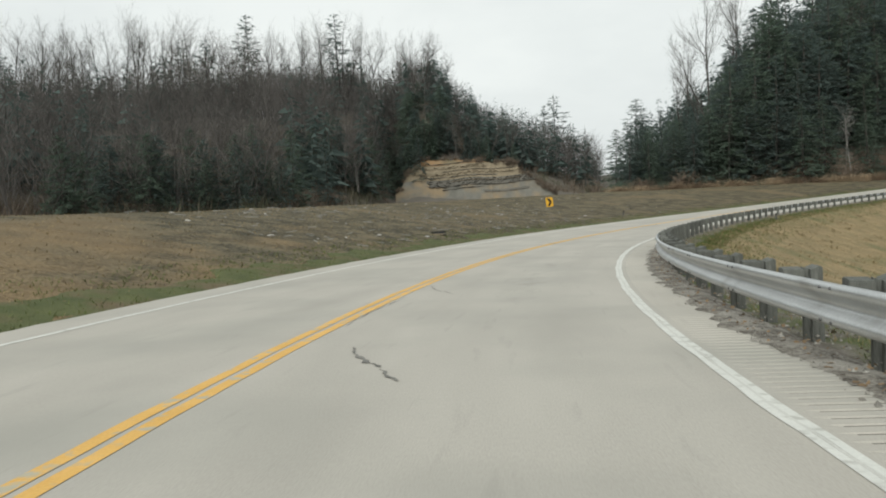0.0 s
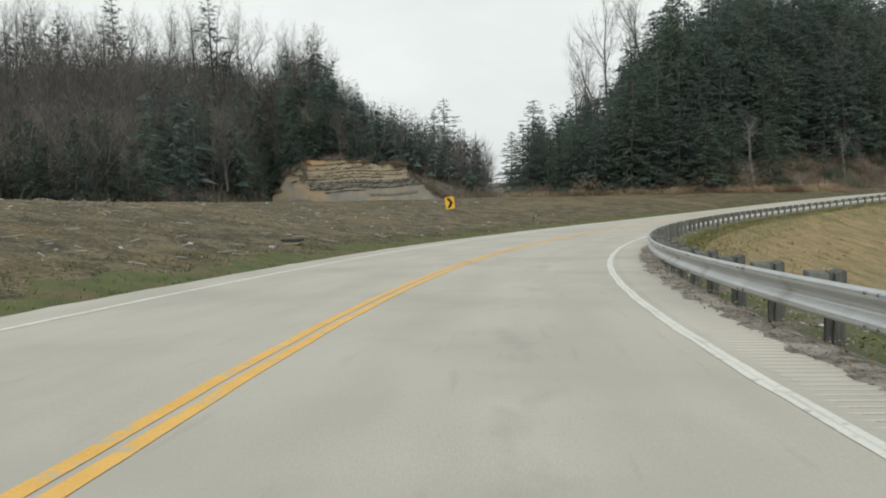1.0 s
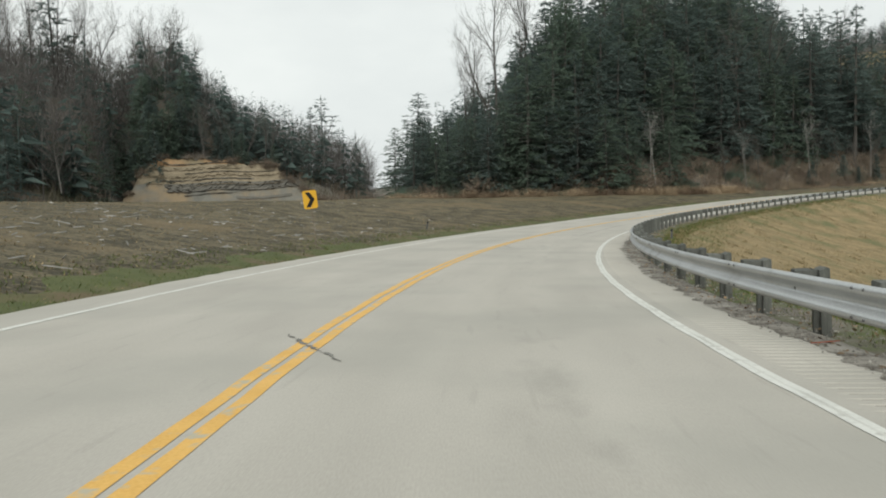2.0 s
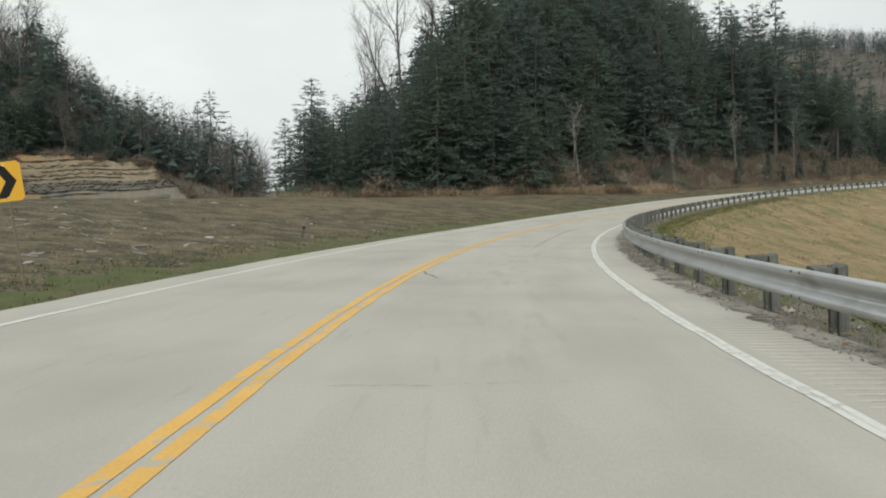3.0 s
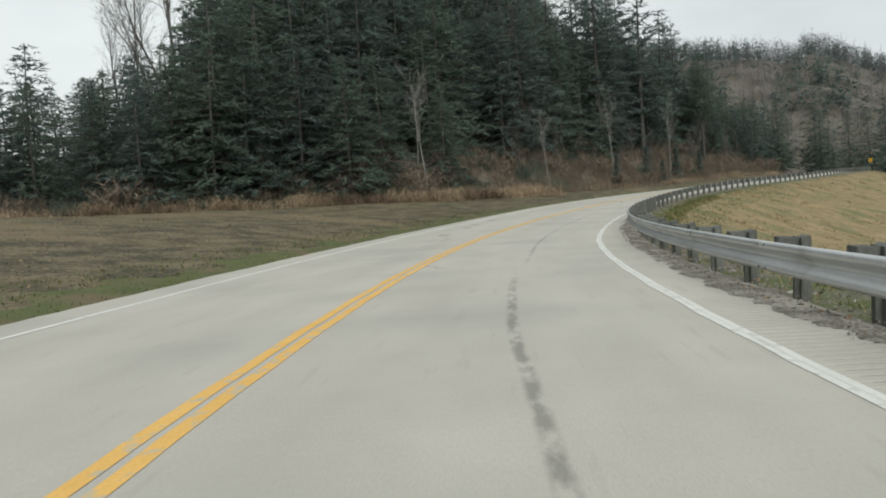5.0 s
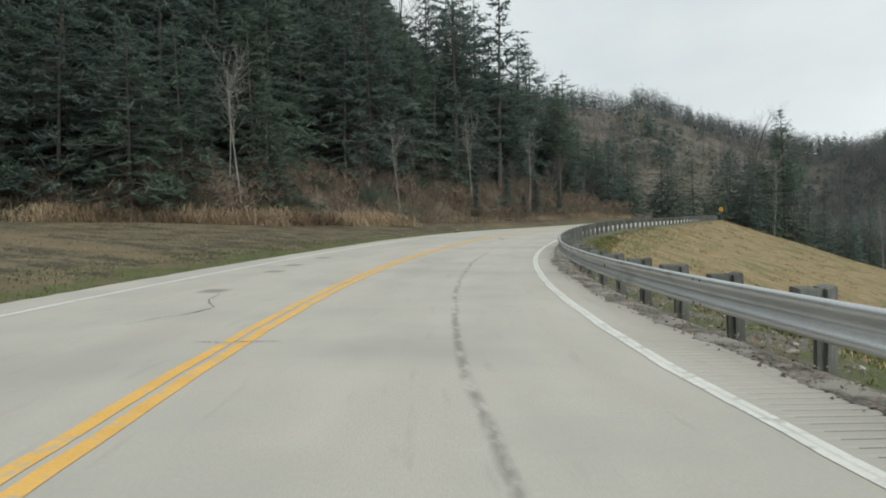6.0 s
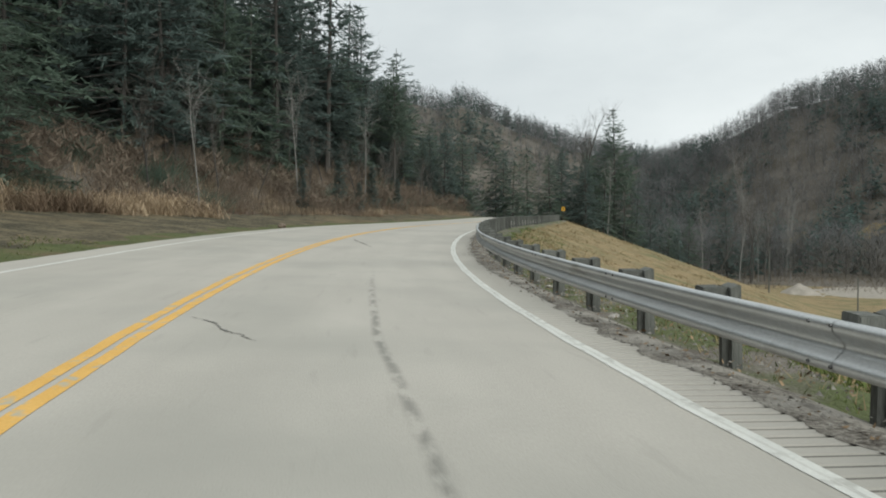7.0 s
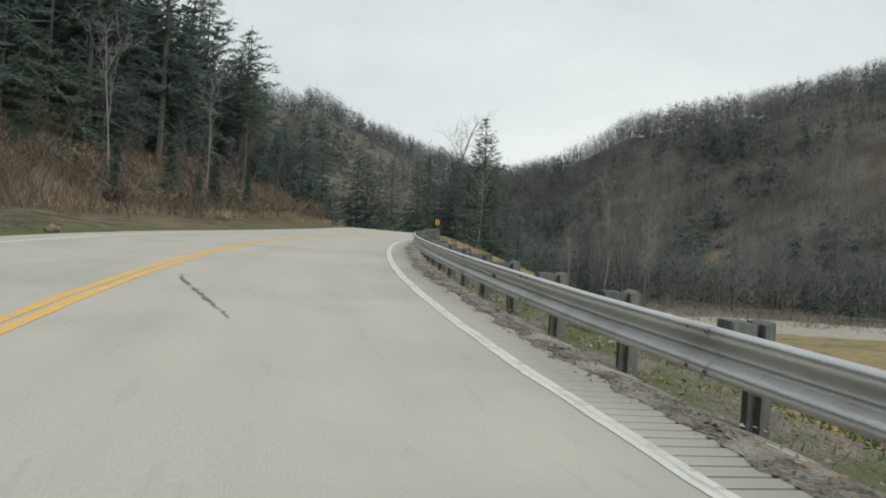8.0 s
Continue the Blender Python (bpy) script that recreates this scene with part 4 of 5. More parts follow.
def canopy(x, y, h, slack=0.0):
    """The wood's roof falls towards its open end: cuts a height to it."""
    z0, out = float(ground_z(np.array([x]), np.array([y]))[0]), h
    for ex, ey, ez, turn, rise in (
            (2.2, 0.0, 1.1, (8, 9.5, 11, 12.5, 13.5, 15, 16.5, 17.6, 20, 23, 28), (2.5, 4.6, 7.2, 6.4, 7.2, 8.4, 9.2, 11.2, 13.0, 15.5, 19)),
            (4.75, 25.5, 0.5, (9, 11, 12.4, 13.8, 16.3, 18.4, 20.4, 22.4, 24.5), (3.5, 7.2, 9.2, 7.6, 9.4, 10.6, 12.6, 15.2, 25)),
            (11.6, 44.6, 0.4, (6.5, 8.6, 10.1, 11.7, 13.4, 15.9, 18.3, 21, 23), (4.5, 9, 11.3, 8.4, 10.4, 11.8, 14, 19, 30)),
            (26.6, 69.2, 0.5, (5, 8, 11, 13.5, 16, 19), (12, 13, 14.5, 16.5, 20, 35)),
            (31.4, 74.9, 0.5, (36, 41, 44, 47, 50, 53, 57), (40, 19, 15, 13.5, 12.5, 11, 9.5))):
        az, off = math.degrees(math.atan2(x - ex, y - ey)), math.hypot(x - ex, y - ey)
        out = min(out, ez + off * math.tan(radians(float(np.interp(az, turn, rise)) + slack)) - z0)
    return out


# the wood on the inner hill, front rows first
for i, (x, y, q) in enumerate(strewn(20, 100, 121, 3.5, 14, 3.0, 11) + strewn(58, 121, 216, 9.0, 19, 3.0, 1)):
    if in_wood(x, y):
        h = canopy(x, y, 12.5 + 6.5 * rng.random() + 0.25 * q) * (0.85 + 0.15 * rng.random())
        if h > 4:
            PINE.put(i, x, y, h, rng.random() * 360)
for i, (x, y, q) in enumerate(strewn(15, 103, 127, 1.6, 5.0, 2.5, 21)):
    if in_wood(x, y):
        h = canopy(x, y, 9 + 4 * rng.random())
        if h > 4:
            PINE.put((0, 3)[i % 2], x, y, h, rng.random() * 360)
for i, (x, y, q) in enumerate(strewn(90, 100, 222, 15, 44, 3.6, 2)):
    if in_wood(x, y):
        h = canopy(x, y, 20 + 7 * rng.random()) * (0.85 + 0.15 * rng.random())
        if h > 5:
            PINE.put(i + 1, x, y, h, rng.random() * 360)
for i, (x, y, q) in enumerate(strewn(24, 138, 186, 20, 46, 3.6, 31)):
    h = canopy(x, y, 22 + 5 * rng.random())
    if in_wood(x, y) and h > 8:
        PINE.put(i, x, y, h, rng.random() * 360)
for i, (x, y, q) in enumerate(strewn(22, 112, 226, 10, 46, 5.5, 3)):
    if in_wood(x, y):
        h = canopy(x, y, 18 + 8 * rng.random(), 1.2)
        if h > 5:
            BARE.put(i, x, y, h, rng.random() * 360)
for i, (x, y, q) in enumerate(strewn(16, 155, 220, 8, 36, 6, 4)):
    OPEN_PINE.put(i, x, y, 20 + 5 * rng.random(), rng.random() * 360)
for i, (x, y, q) in enumerate(strewn(120, 104, 226, -0.3, 10, 1.4, 8)):
    if q > 10 * float(brush_depth(to_road(x, y)[0])[0]):
        continue
    BRUSH.put(i, x, y, 1.6 + 1.8 * rng.random(), rng.random() * 360)
for i, (x, y, q) in enumerate(strewn(34, 118, 222, 0.5, 9, 1.8, 9)):
    BARE.put(i, x, y, 3.5 + 3.5 * rng.random(), rng.random() * 360)
# single trees that stand out
for x, y, top in ((125.8, 143.0, 23.8), (188.5, 134.7, 25.6)):
    LONE.put(0, x, y, top - float(ground_z(np.array([x]), np.array([y]))[0]), 40)
for i, (x, y, q) in enumerate(strewn(46, 206, 275, 1.5, 26, 3.4, 14)):
    PINE.put(i, x, y, 9 + 6 * rng.random(), rng.random() * 360)
for k, x, y, top, turn in ((0, 108.5, 139.5, 34.0, 40), (1, 96.9, 136.3, 30.0, 0), (1, 101.0, 141.0, 31.0, 70), 
                           (1, 30.6, 276.6, 38.7, 60), (0, 26.5, 272.0, 34.5, 100), (1, 38.0, 290.0, 30.0, 30), (0, 44.0, 292.0, 25.0, 0),
                           (0, -33.4, 211.6, 54.5, 30), (0, -81.6, 296.2, 77.5, 80), (0, -113.0, 190.0, 45.0, 10), (0, -73.7, 207.3, 49.5, 60), (1, -68.8, 209.1, 50.0, 120)):
    OPEN_PINE.put(k, x, y, top - float(ground_z(np.array([x]), np.array([y]))[0]), turn)
for k, x, y, top, turn in ((0, 31.0, 140.5, 18.6, 0), (3, 36.0, 134.0, 14.5, 50), (4, 40.0, 140.0, 19.0, 90), (1, 27.5, 142.0, 13.5, 20), (0, 45.0, 131.0, 17.5, 150),
                           (3, 60.5, 119.5, 12.5, 30), (3, 47.0, 126.0, 13.0, 10), (3, 38.0, 126.5, 11.0, 70),
                           (0, 178.0, 141.0, 16.5, 20), (3, 183.0, 138.0, 17.0, 70), (4, 186.0, 144.0, 18.5, 0), (1, 174.0, 146.0, 16.0, 30),
                           (0, 190.0, 140.0, 16.0, 200), (3, 181.0, 133.5, 14.0, 100), (4, 176.5, 136.0, 13.0, 160), (1, 169.0, 150.0, 18.0, 0),
                           (0, 195.0, 136.0, 13.0, 33), (3, 200.0, 142.0, 12.0, 250), (0, 172.0, 134.0, 14.5, 15), (3, 185.0, 131.0, 12.5, 35), (1, 168.0, 139.0, 15.0, 75), (4, 192.0, 131.0, 10.5, 95), (0, 198.0, 130.0, 8.0, 5), (3, 205.0, 128.0, 5.0, 125), (0, 196.0, 124.0, 2.5, 15), (3, 160.0, 142.0, 14.0, 80), (0, 164.0, 146.0, 16.0, 10), (1, 157.0, 150.0, 18.0, 60), (4, 166.0, 155.0, 18.0, 120), (3, 214.0, 126.0, 5.5, 30), (0, 232.0, 122.0, 8.0, 70)):
    PINE.put(k, x, y, top - float(ground_z(np.array([x]), np.array([y]))[0]), turn)
for k, x, y, top, turn in ((2, 46.9, 150.6, 35.4, 0), (2, 43.0, 151.0, 27.0, 20), (2, 52.0, 153.0, 36.0, 110), (0, 182.0, 139.0, 23.0, 70), (1, 203.0, 117.5, 4.0, 10), (2, 208.0, 112.5, 5.0, 80), (0, 212.0, 113.0, 6.0, 150), (3, 217.0, 110.0, 5.5, 20), (1, 222.0, 112.0, 6.0, 60)):
    BARE.put(k, x, y, top - float(ground_z(np.array([x]), np.array([y]))[0]), turn)
for k, x, y, top, turn in ((1, 57.2, 117.2, 11.5, 0), (1, 56.6, 118.0, 10.5, 120), (1, 88.0, 126.0, 12.0, 40), (1, 104.0, 131.5, 12.5, 80), (1, 72.0, 119.0, 9.0, 10),
                           (0, 215.0, 116.0, 13.5, 0), (1, 206.0, 121.5, 6.5, 30), (1, 176.0, 131.5, 13.0, 90), (1, 214.0, 112.0, 4.0, 20), (0, 233.0, 108.0, 6.0, 200), (1, 240.0, 110.0, 9.5, 60)):
    PALE.put(k, x, y, top - float(ground_z(np.array([x]), np.array([y]))[0]), turn)
for k, x, y, h in ((0, 95.7, 128.1, 4.6), (1, 104.9, 131.2, 4.4), (0, 88.1, 125.7, 3.6), (1, 98.5, 128.0, 2.8), (0, 85.5, 123.3, 2.6), (1, 112.0, 133.0, 3.6)):
    CEDAR.put(k, x, y, h, 30 * k)

# front pines and skyline hardwoods of the hill across
rh = np.random.default_rng(17)
for i in range(40):
    az = -29 + 28 * (i + rh.random()) / 40
    off = float(np.interp(az, (-90, -32, -15, -8, -6, 7, 12), (80, 95, 112, 150, 186, 190, 220))) + 1 + 26 * rh.random() ** 1.5
    FAR_PINE.put(i, 2.2 + off * math.sin(radians(az)), off * math.cos(radians(az)), 7.5 + 6 * rh.random(), rh.random() * 360)
for i in range(84):
    az = -36 + 36.5 * (i + rh.random()) / 84
    off = float(np.interp(az, (-40, -12, -6, 2), (190, 205, 210, 222))) + 24 * rh.random()
    TALL_BARE.put(i, 2.2 + off * math.sin(radians(az)), off * math.cos(radians(az)), float(np.interp(az, (-20, -6, -2, 0.5), (21, 19, 14, 10))) + 4 * rh.random() - 2, rh.random() * 360)
for i in range(22):
    az = -7.2 + 5.2 * (i + rh.random()) / 22
    off = 192 + 14 * rh.random()
    (FAR_PINE if i % 3 else TALL_BARE).put(i, 2.2 + off * math.sin(radians(az)), off * math.cos(radians(az)), 7 + 5 * rh.random(), rh.random() * 360)
for i in range(9):
    az, off = -5.7 + 2.4 * (i + rh.random()) / 9, 189 + 9 * rh.random()
    FAR_PINE.put(i, 2.2 + off * math.sin(radians(az)), off * math.cos(radians(az)), 8 + 4 * rh.random(), rh.random() * 360)
for i in range(16):
    az = 0.2 + 8.5 * (i + rh.random()) / 16
    off = 204 + 9 * max(0, az - 2) + 30 * rh.random()
    FAR_PINE.put(i, 2.2 + off * math.sin(radians(az)), off * math.cos(radians(az)), (7 + 4.5 * rh.random()) * (1 - 0.07 * max(0, az - 3)), rh.random() * 360)


CLEARINGS = ((85.2, 1.3, 270), (89.9, 1.2, 262))


def far_wood(name, label, seed, n, az_lo, az_hi, off_lo, off_hi, centre, pines, h_lo, h_hi, keep=None, twigs=36, thin=0.005, bark=None):
    g = np.random.default_rng(seed)
    az = np.radians(az_lo + (az_hi - az_lo) * g.random(n))
    off = np.sqrt(off_lo ** 2 + (off_hi ** 2 - off_lo ** 2) * g.random(n))
    x, y = centre[0] + off * np.sin(az), centre[1] + off * np.cos(az)
    if keep is not None:
        q = keep(x, y)
        x, y = x[q], y[q]
    z = ground_z(x, y) - 0.3
    h = h_lo + (h_hi - h_lo) * g.random(len(x))
    axis = np.stack([x, y, z], 1)
    pine = (wave(x, y, 24, seed) * 0.5 + 0.5 + g.normal(0, 0.22, len(x))) < pines
    for kind, mask, fn, m in (("bare", ~pine, far_bare, bark or M_FAR), ("pine", pine, far_pine, M_FARPINE)):
        t = fn(g, x[mask], y[mask], z[mask], h[mask], twigs, thin)
        n, k = int(mask.sum()), (len(t) - int(mask.sum())) // max(1, int(mask.sum()))
        stem = np.concatenate([axis[mask], np.repeat(axis[mask], k, 0)])
        out = t.mean(1) - stem
        out[:, 2] = 0.9 * np.hypot(out[:, 0], out[:, 1]) + (0.5 if kind == "pine" else 0.8)
        t = turned(t, out)
        ob = obj(name, t.reshape(-1, 3), np.arange(len(t) * 3).reshape(-1, 3), m)
        soft_crown(ob, np.repeat(out, 3, 0))
        tagged(ob, label % ("leafless grey-brown hardwoods" if kind == "bare" else "dark green pines"), "woods", kind="stuff")


far_wood("far_wood", "far %s on the hill across the side valley", 3, 4000, -42, 9, 98, 300, (2.2, 0), 0.16, 13, 19,
         lambda x, y: np.hypot(x - 2.2, y) > np.interp(np.degrees(np.arctan2(x - 2.2, y)), (-90, -32, -15, -8, -6, 7, 12), (86, 97, 114, 152, 203, 206, 240)), 38, 0.0034, M_HILLWOOD)
far_wood("far_wood", "far %s on the ridge up the valley", 4, 4300, 40, 78, 250, 560, (53.6, 94.3), 0.30, 12, 17, None, 21, 0.0054)
far_wood("far_wood", "far %s along the ridge's crest", 14, 1000, 40, 80, 440, 530, (53.6, 94.3), 0.15, 10, 15, None, 30, 0.0045)
far_wood("far_wood", "far %s on the steep hill over the valley floor", 5, 4600, 74, 116, 190, 430, (53.6, 94.3), 0.20, 12, 17,
         lambda x, y: ~np.any([np.hypot((np.degrees(np.arctan2(x - 53.6, y - 94.3)) - a) / w, (np.hypot(x - 53.6, y - 94.3) - r) / 10) < 1 for a, w, r in CLEARINGS], axis=0), 27, 0.0045)
far_wood("far_wood", "far %s along the steep hill's crest", 15, 1300, 75, 114, 370, 450, (53.6, 94.3), 0.10, 11, 16, None, 30, 0.0034)
far_wood("valley_wood", "thin %s on the valley floor beyond the embankment", 6, 520, 72, 112, 150, 215, (53.6, 94.3), 0.22, 7, 13,
         lambda x, y: (np.hypot((x - 196) / 1.5, (y - 86) / 2.0) > 13) & (ground_z(x, y) < -4)
         & ~((np.abs(np.arctan2(x - 53.6, y - 94.3) - 1.475) < 0.10) & (np.hypot(x - 53.6, y - 94.3) < 172)), 60, 0.0026, M_VALLEYWOOD)
far_wood("far_wood", "far %s on the slope behind the roadside hill", 9, 750, 28, 62, 120, 265, (53.6, 94.3), 0.25, 12, 17,
         lambda x, y: -to_road(x, y)[1] > 30, 30, 0.004)
far_wood("near_wood", "dense %s behind the front trees of the roadside hill", 8, 900, 8, 90, 40, 130, (30, 100), 0.75, 16, 21,
         lambda x, y: in_wood(x, y) & (-to_road(x, y)[1] > foot_of_hill(to_road(x, y)[0]) + 14) & (to_road(x, y)[0] > 100) & (to_road(x, y)[0] < 230)
         & np.array([canopy(p, q, 20.0) > 19.5 for p, q in zip(x, y)]), 50, 0.003)

# pale openings at the foot of the steep hill
for a_, w_, r_ in CLEARINGS:
    u_, v_ = np.meshgrid(np.linspace(-1, 1, 14), np.linspace(-1, 1, 10), indexing="ij")
    k_ = 1 / np.maximum(1.0, np.hypot(u_, v_))
    k_ = k_ * (1 + 0.35 * wave(u_, v_, 0.35, a_))
    az_, off_ = np.radians(a_ + 0.8 * w_ * u_ * k_), r_ + 6 + 4.5 * v_ * k_
    px_, py_ = 53.6 + off_ * np.sin(az_), 94.3 + off_ * np.cos(az_)
    tagged(obj("clearing", np.stack([px_, py_, ground_z(px_, py_) + 0.35], -1), sheet(14, 10), M_STRAW, smooth=True), "pale grassy clearing among the trees at the hill's foot", "clearing", kind="structure")

# ---- the cut rock face at the foot of the hill across ----
cut = new("rock_cut")
tagged(cut, "layered road cut with orange clay over dark ledges and grey shale", "rock face")
g = np.random.default_rng(23)
CU = np.linspace(0, 1, 90)
CAZ = np.radians(-5.9 + 12.0 * CU)
C_TOP = np.interp(CU, (0, 0.10, 0.16, 0.45, 0.72, 0.80, 0.92, 1.0), (4.5, 10.0, 12.9, 12.2, 11.0, 8.6, 4.5, 2.0)) + np.convolve(g.normal(0, 0.35, 90), np.ones(3) / 3, "same")
C_ROUGH = np.cumsum(g.normal(0, 0.16, 90))
C_ROUGH -= np.linspace(C_ROUGH[0], C_ROUGH[-1], 90)


def cut_band(name, lo, hi, rows, material, jut, rough, label, start=0.0, end=1.0):
    """A bed of rock between two heights, cut off by the slope above it."""
    lvl = np.linspace(lo, hi, rows)[None, :] + 0.18 * np.sin(CU * 17)[:, None] + 0.02 * (CU[:, None] - 0.5) * 38
    z = np.minimum(lvl, C_TOP[:, None])
    jut = np.interp(CU, (start - 0.06, start, end, end + 0.06), (-0.6 if start else jut, jut, jut, -0.6 if end < 1 else jut))[:, None] + 0.12 * C_ROUGH[:, None]
    back_ = 182 + 0.56 * z - jut + 0.5 * C_ROUGH[:, None] + g.normal(0, rough, (90, rows))
    x, y = 2.2 + back_ * np.sin(CAZ)[:, None], back_ * np.cos(CAZ)[:, None]
    return obj(name, np.stack([x, y, z], -1), sheet(90, rows), material, cut, label, smooth=rough < 0.08)


cut_band("shale_face", -1.0, 7.9, 16, M_SHALE, 0.0, 0.05, "grey crumbling shale")
cut_band("lower_ledge", 4.3, 4.8, 4, M_COAL, 0.25, 0.05, "thin dark ledge", 0.55, 0.8)
cut_band("dark_ledge", 6.2, 7.8, 7, M_COAL, 0.40, 0.17, "dark overhanging broken ledge", 0.22, 0.85)
cut_band("sandstone_band", 7.7, 11.3, 10, M_SAND, 0.10, 0.05, "tan layered sandstone")
cut_band("clay_cap", 11.2, 13.2, 5, M_SOIL, -0.1, 0.06, "orange clay soil")
for lo_, hi_, jut_, rock_, a_, b_, what_ in ((8.3, 8.55, 0.24, M_COAL, 0.18, 0.62, "thin broken dark bed"), (9.0, 9.4, 0.30, M_SAND, 0.12, 0.80, "proud sandstone bed"),
                                      (9.75, 9.9, 0.22, M_COAL, 0.30, 0.86, "thin dark seam"), (10.5, 10.95, 0.28, M_SAND, 0.14, 0.55, "proud sandstone bed"),
                                      (7.2, 7.35, 0.62, M_SAND, 0.35, 0.75, "pale lip over the ledge"), (5.4, 5.55, 0.16, M_COAL, 0.30, 0.52, "faint dark seam"), (11.6, 11.8, 0.05, M_COAL, 0.22, 0.66, "dark root line")):
    cut_band("rock_bed", lo_, hi_, 4, rock_, jut_, 0.13, what_, a_, b_)
v = np.linspace(0, 1, 6)
bk = 189.0 + 20 * v[None, :] + 0.5 * C_ROUGH[:, None] * (1 - v)
sx, sy = 2.2 + bk * np.sin(CAZ)[:, None], bk * np.cos(CAZ)[:, None]
sz = np.maximum(C_TOP[:, None] + 0.4 * v[None, :], ground_z(sx, sy) - 0.2) - np.array([0, 0, 0, 0, 0, 1.5])
obj("top_shelf", np.stack([sx, sy, sz], -1), sheet(90, 6), M_LITTER, cut, "leaf-strewn shelf above the cut")
for i in range(30):
    az = -5.5 + 9 * g.random()
    off = 190 + 14 * g.random()
    x, y = 2.2 + off * math.sin(radians(az)), off * math.cos(radians(az))
    zt = float(np.interp((az + 5.9) / 12, CU, C_TOP)) - 0.3
    k = i % 3
    if i < 12:
        ob = FAR_PINE.put(k, x, y, 5 + 5 * g.random(), g.random() * 360)
    elif i < 22:
        ob = BARE.put(k, x, y, 8 + 5 * g.random(), g.random() * 360)
    else:
        ob = BRUSH.put(k, x, y, 2 + g.random(), g.random() * 360)
    ob.matrix_basis = Matrix.Translation((0, 0, max(0, zt - ob.matrix_basis.translation.z))) @ ob.matrix_basis

for i in range(46):
    u_ = (0.02 + 0.17 * g.random()) if i < 16 else ((0.70 + 0.28 * g.random()) if i < 32 else 0.15 + 0.6 * g.random())
    zt = float(np.interp(u_, CU, C_TOP)) - (0.3 + 0.8 * g.random())
    az, off = radians(-5.9 + 12.0 * u_), 182.3 + 0.56 * zt
    ob = BRUSH.put(i, 2.2 + off * math.sin(az), off * math.cos(az), 1.2 + 1.3 * g.random(), g.random() * 360)
    ob.matrix_basis = Matrix.Translation((0, 0, zt - 0.1 - ob.matrix_basis.translation.z)) @ ob.matrix_basis

# ---- signs ----


def chevron_sign(x, y, top, face_to, points_right, w, h, label, lean=0.0):
    """Yellow plate with a black chevron, on a flat steel post."""
    z0 = float(ground_z(np.array([x]), np.array([y]))[0])
    root = new("chevron_sign")
    root.matrix_basis = Matrix.Translation((x, y, z0)) @ pose(0, 0, 0, 0, 0, math.degrees(math.atan2(face_to[1] - y, face_to[0] - x)) + 90) @ pose(0, 0, 0, 0, lean, 0)
    zc = top - z0 - h / 2
    bm = box_bm(w, 0.004, h, (0, 0, zc))
    corner = [e for e in bm.edges if abs(e.verts[0].co.y - e.verts[1].co.y) > 0.003]
    bmesh.ops.bevel(bm, geom=corner, offset=0.035, segments=3, affect="EDGES")
    part("plate", bm, M_SIGNY, root, "yellow reflective plate")
    sg_ = 1 if points_right else -1
    bm = bmesh.new()
    a, b = w * 0.33, h * 0.41
    pts = [(-a, b), (0, b), (a, 0), (0, -b), (-a, -b), (0, 0)]
    ring = [bm.verts.new((sg_ * q[0], -0.0045, zc + q[1])) for q in pts]
    bm.faces.new([ring[0], ring[1], ring[2], ring[5]])
    bm.faces.new([ring[5], ring[2], ring[3], ring[4]])
    bmesh.ops.solidify(bm, geom=bm.faces[:], thickness=0.001)
    part("chevron", bm, M_SIGNK, root, "black chevron arrow")
    part("post", box_bm(0.025, 0.04, zc + h / 2 + 0.3, (0, 0.026, (zc + h / 2 - 0.3) / 2)), M_RUST, root, "rusty steel channel post")
    for q in (-0.2, 0.2):
        bm = bmesh.new()
        bmesh.ops.create_cone(bm, cap_ends=True, segments=8, radius1=0.012, radius2=0.012, depth=0.008, matrix=Matrix.Translation((0, -0.006, zc + q * h * 2)) @ Matrix.Rotation(math.pi / 2, 4, "X"))
        part("bolt", bm, M_STEEL, root)
    return tagged(root, label, "road sign")


chevron_sign(7.2, 52.2, 1.42, (4, 12), True, 0.47, 0.62, "yellow road sign with black chevron on grass bank", -6.0)
chevron_sign(146.7, 127.9, 5.1, (45, 60), False, 0.46, 0.6, "yellow road sign with black chevron behind guardrail")
chevron_sign(184.0, 151.0, 4.9, (45, 88), False, 0.5, 0.62, "small far chevron road sign beside the bend")

# ---- drain, marker posts, stones ----


def drain_inlet(x, y, turn):
    z0 = float(ground_z(np.array([x]), np.array([y]))[0]) + 0.02
    root = new("drain_inlet")
    root.matrix_basis = pose(x, y, z0, 0, 0, turn)
    root.scale = (0.55, 0.6, 0.6)
    part("apron", box_bm(1.15, 0.8, 0.10, (0.1, -0.1, -0.02), 0.02), M_SHALE, root, "stained concrete apron")
    part("hood", box_bm(1.3, 0.5, 0.12, (-0.1, 0.32, 0.14), 0.03), M_HOLE, root, "dark iron hood")
    # No hole is cut: a near-black solid block imitates the throat's shade.
    part("opening", box_bm(0.92, 0.5, 0.05, (0, -0.05, 0.065)), M_HOLE, root, "near-black block in place of the throat's shade")
    for k in range(7):
        part("bar", box_bm(0.03, 0.52, 0.03, (-0.39 + 0.13 * k, -0.05, 0.10)), M_BOLT, root)
    return tagged(root, "concrete roadside drain inlet with dark iron grate", "drain")


drain_inlet(0.2, 38.9, -18)


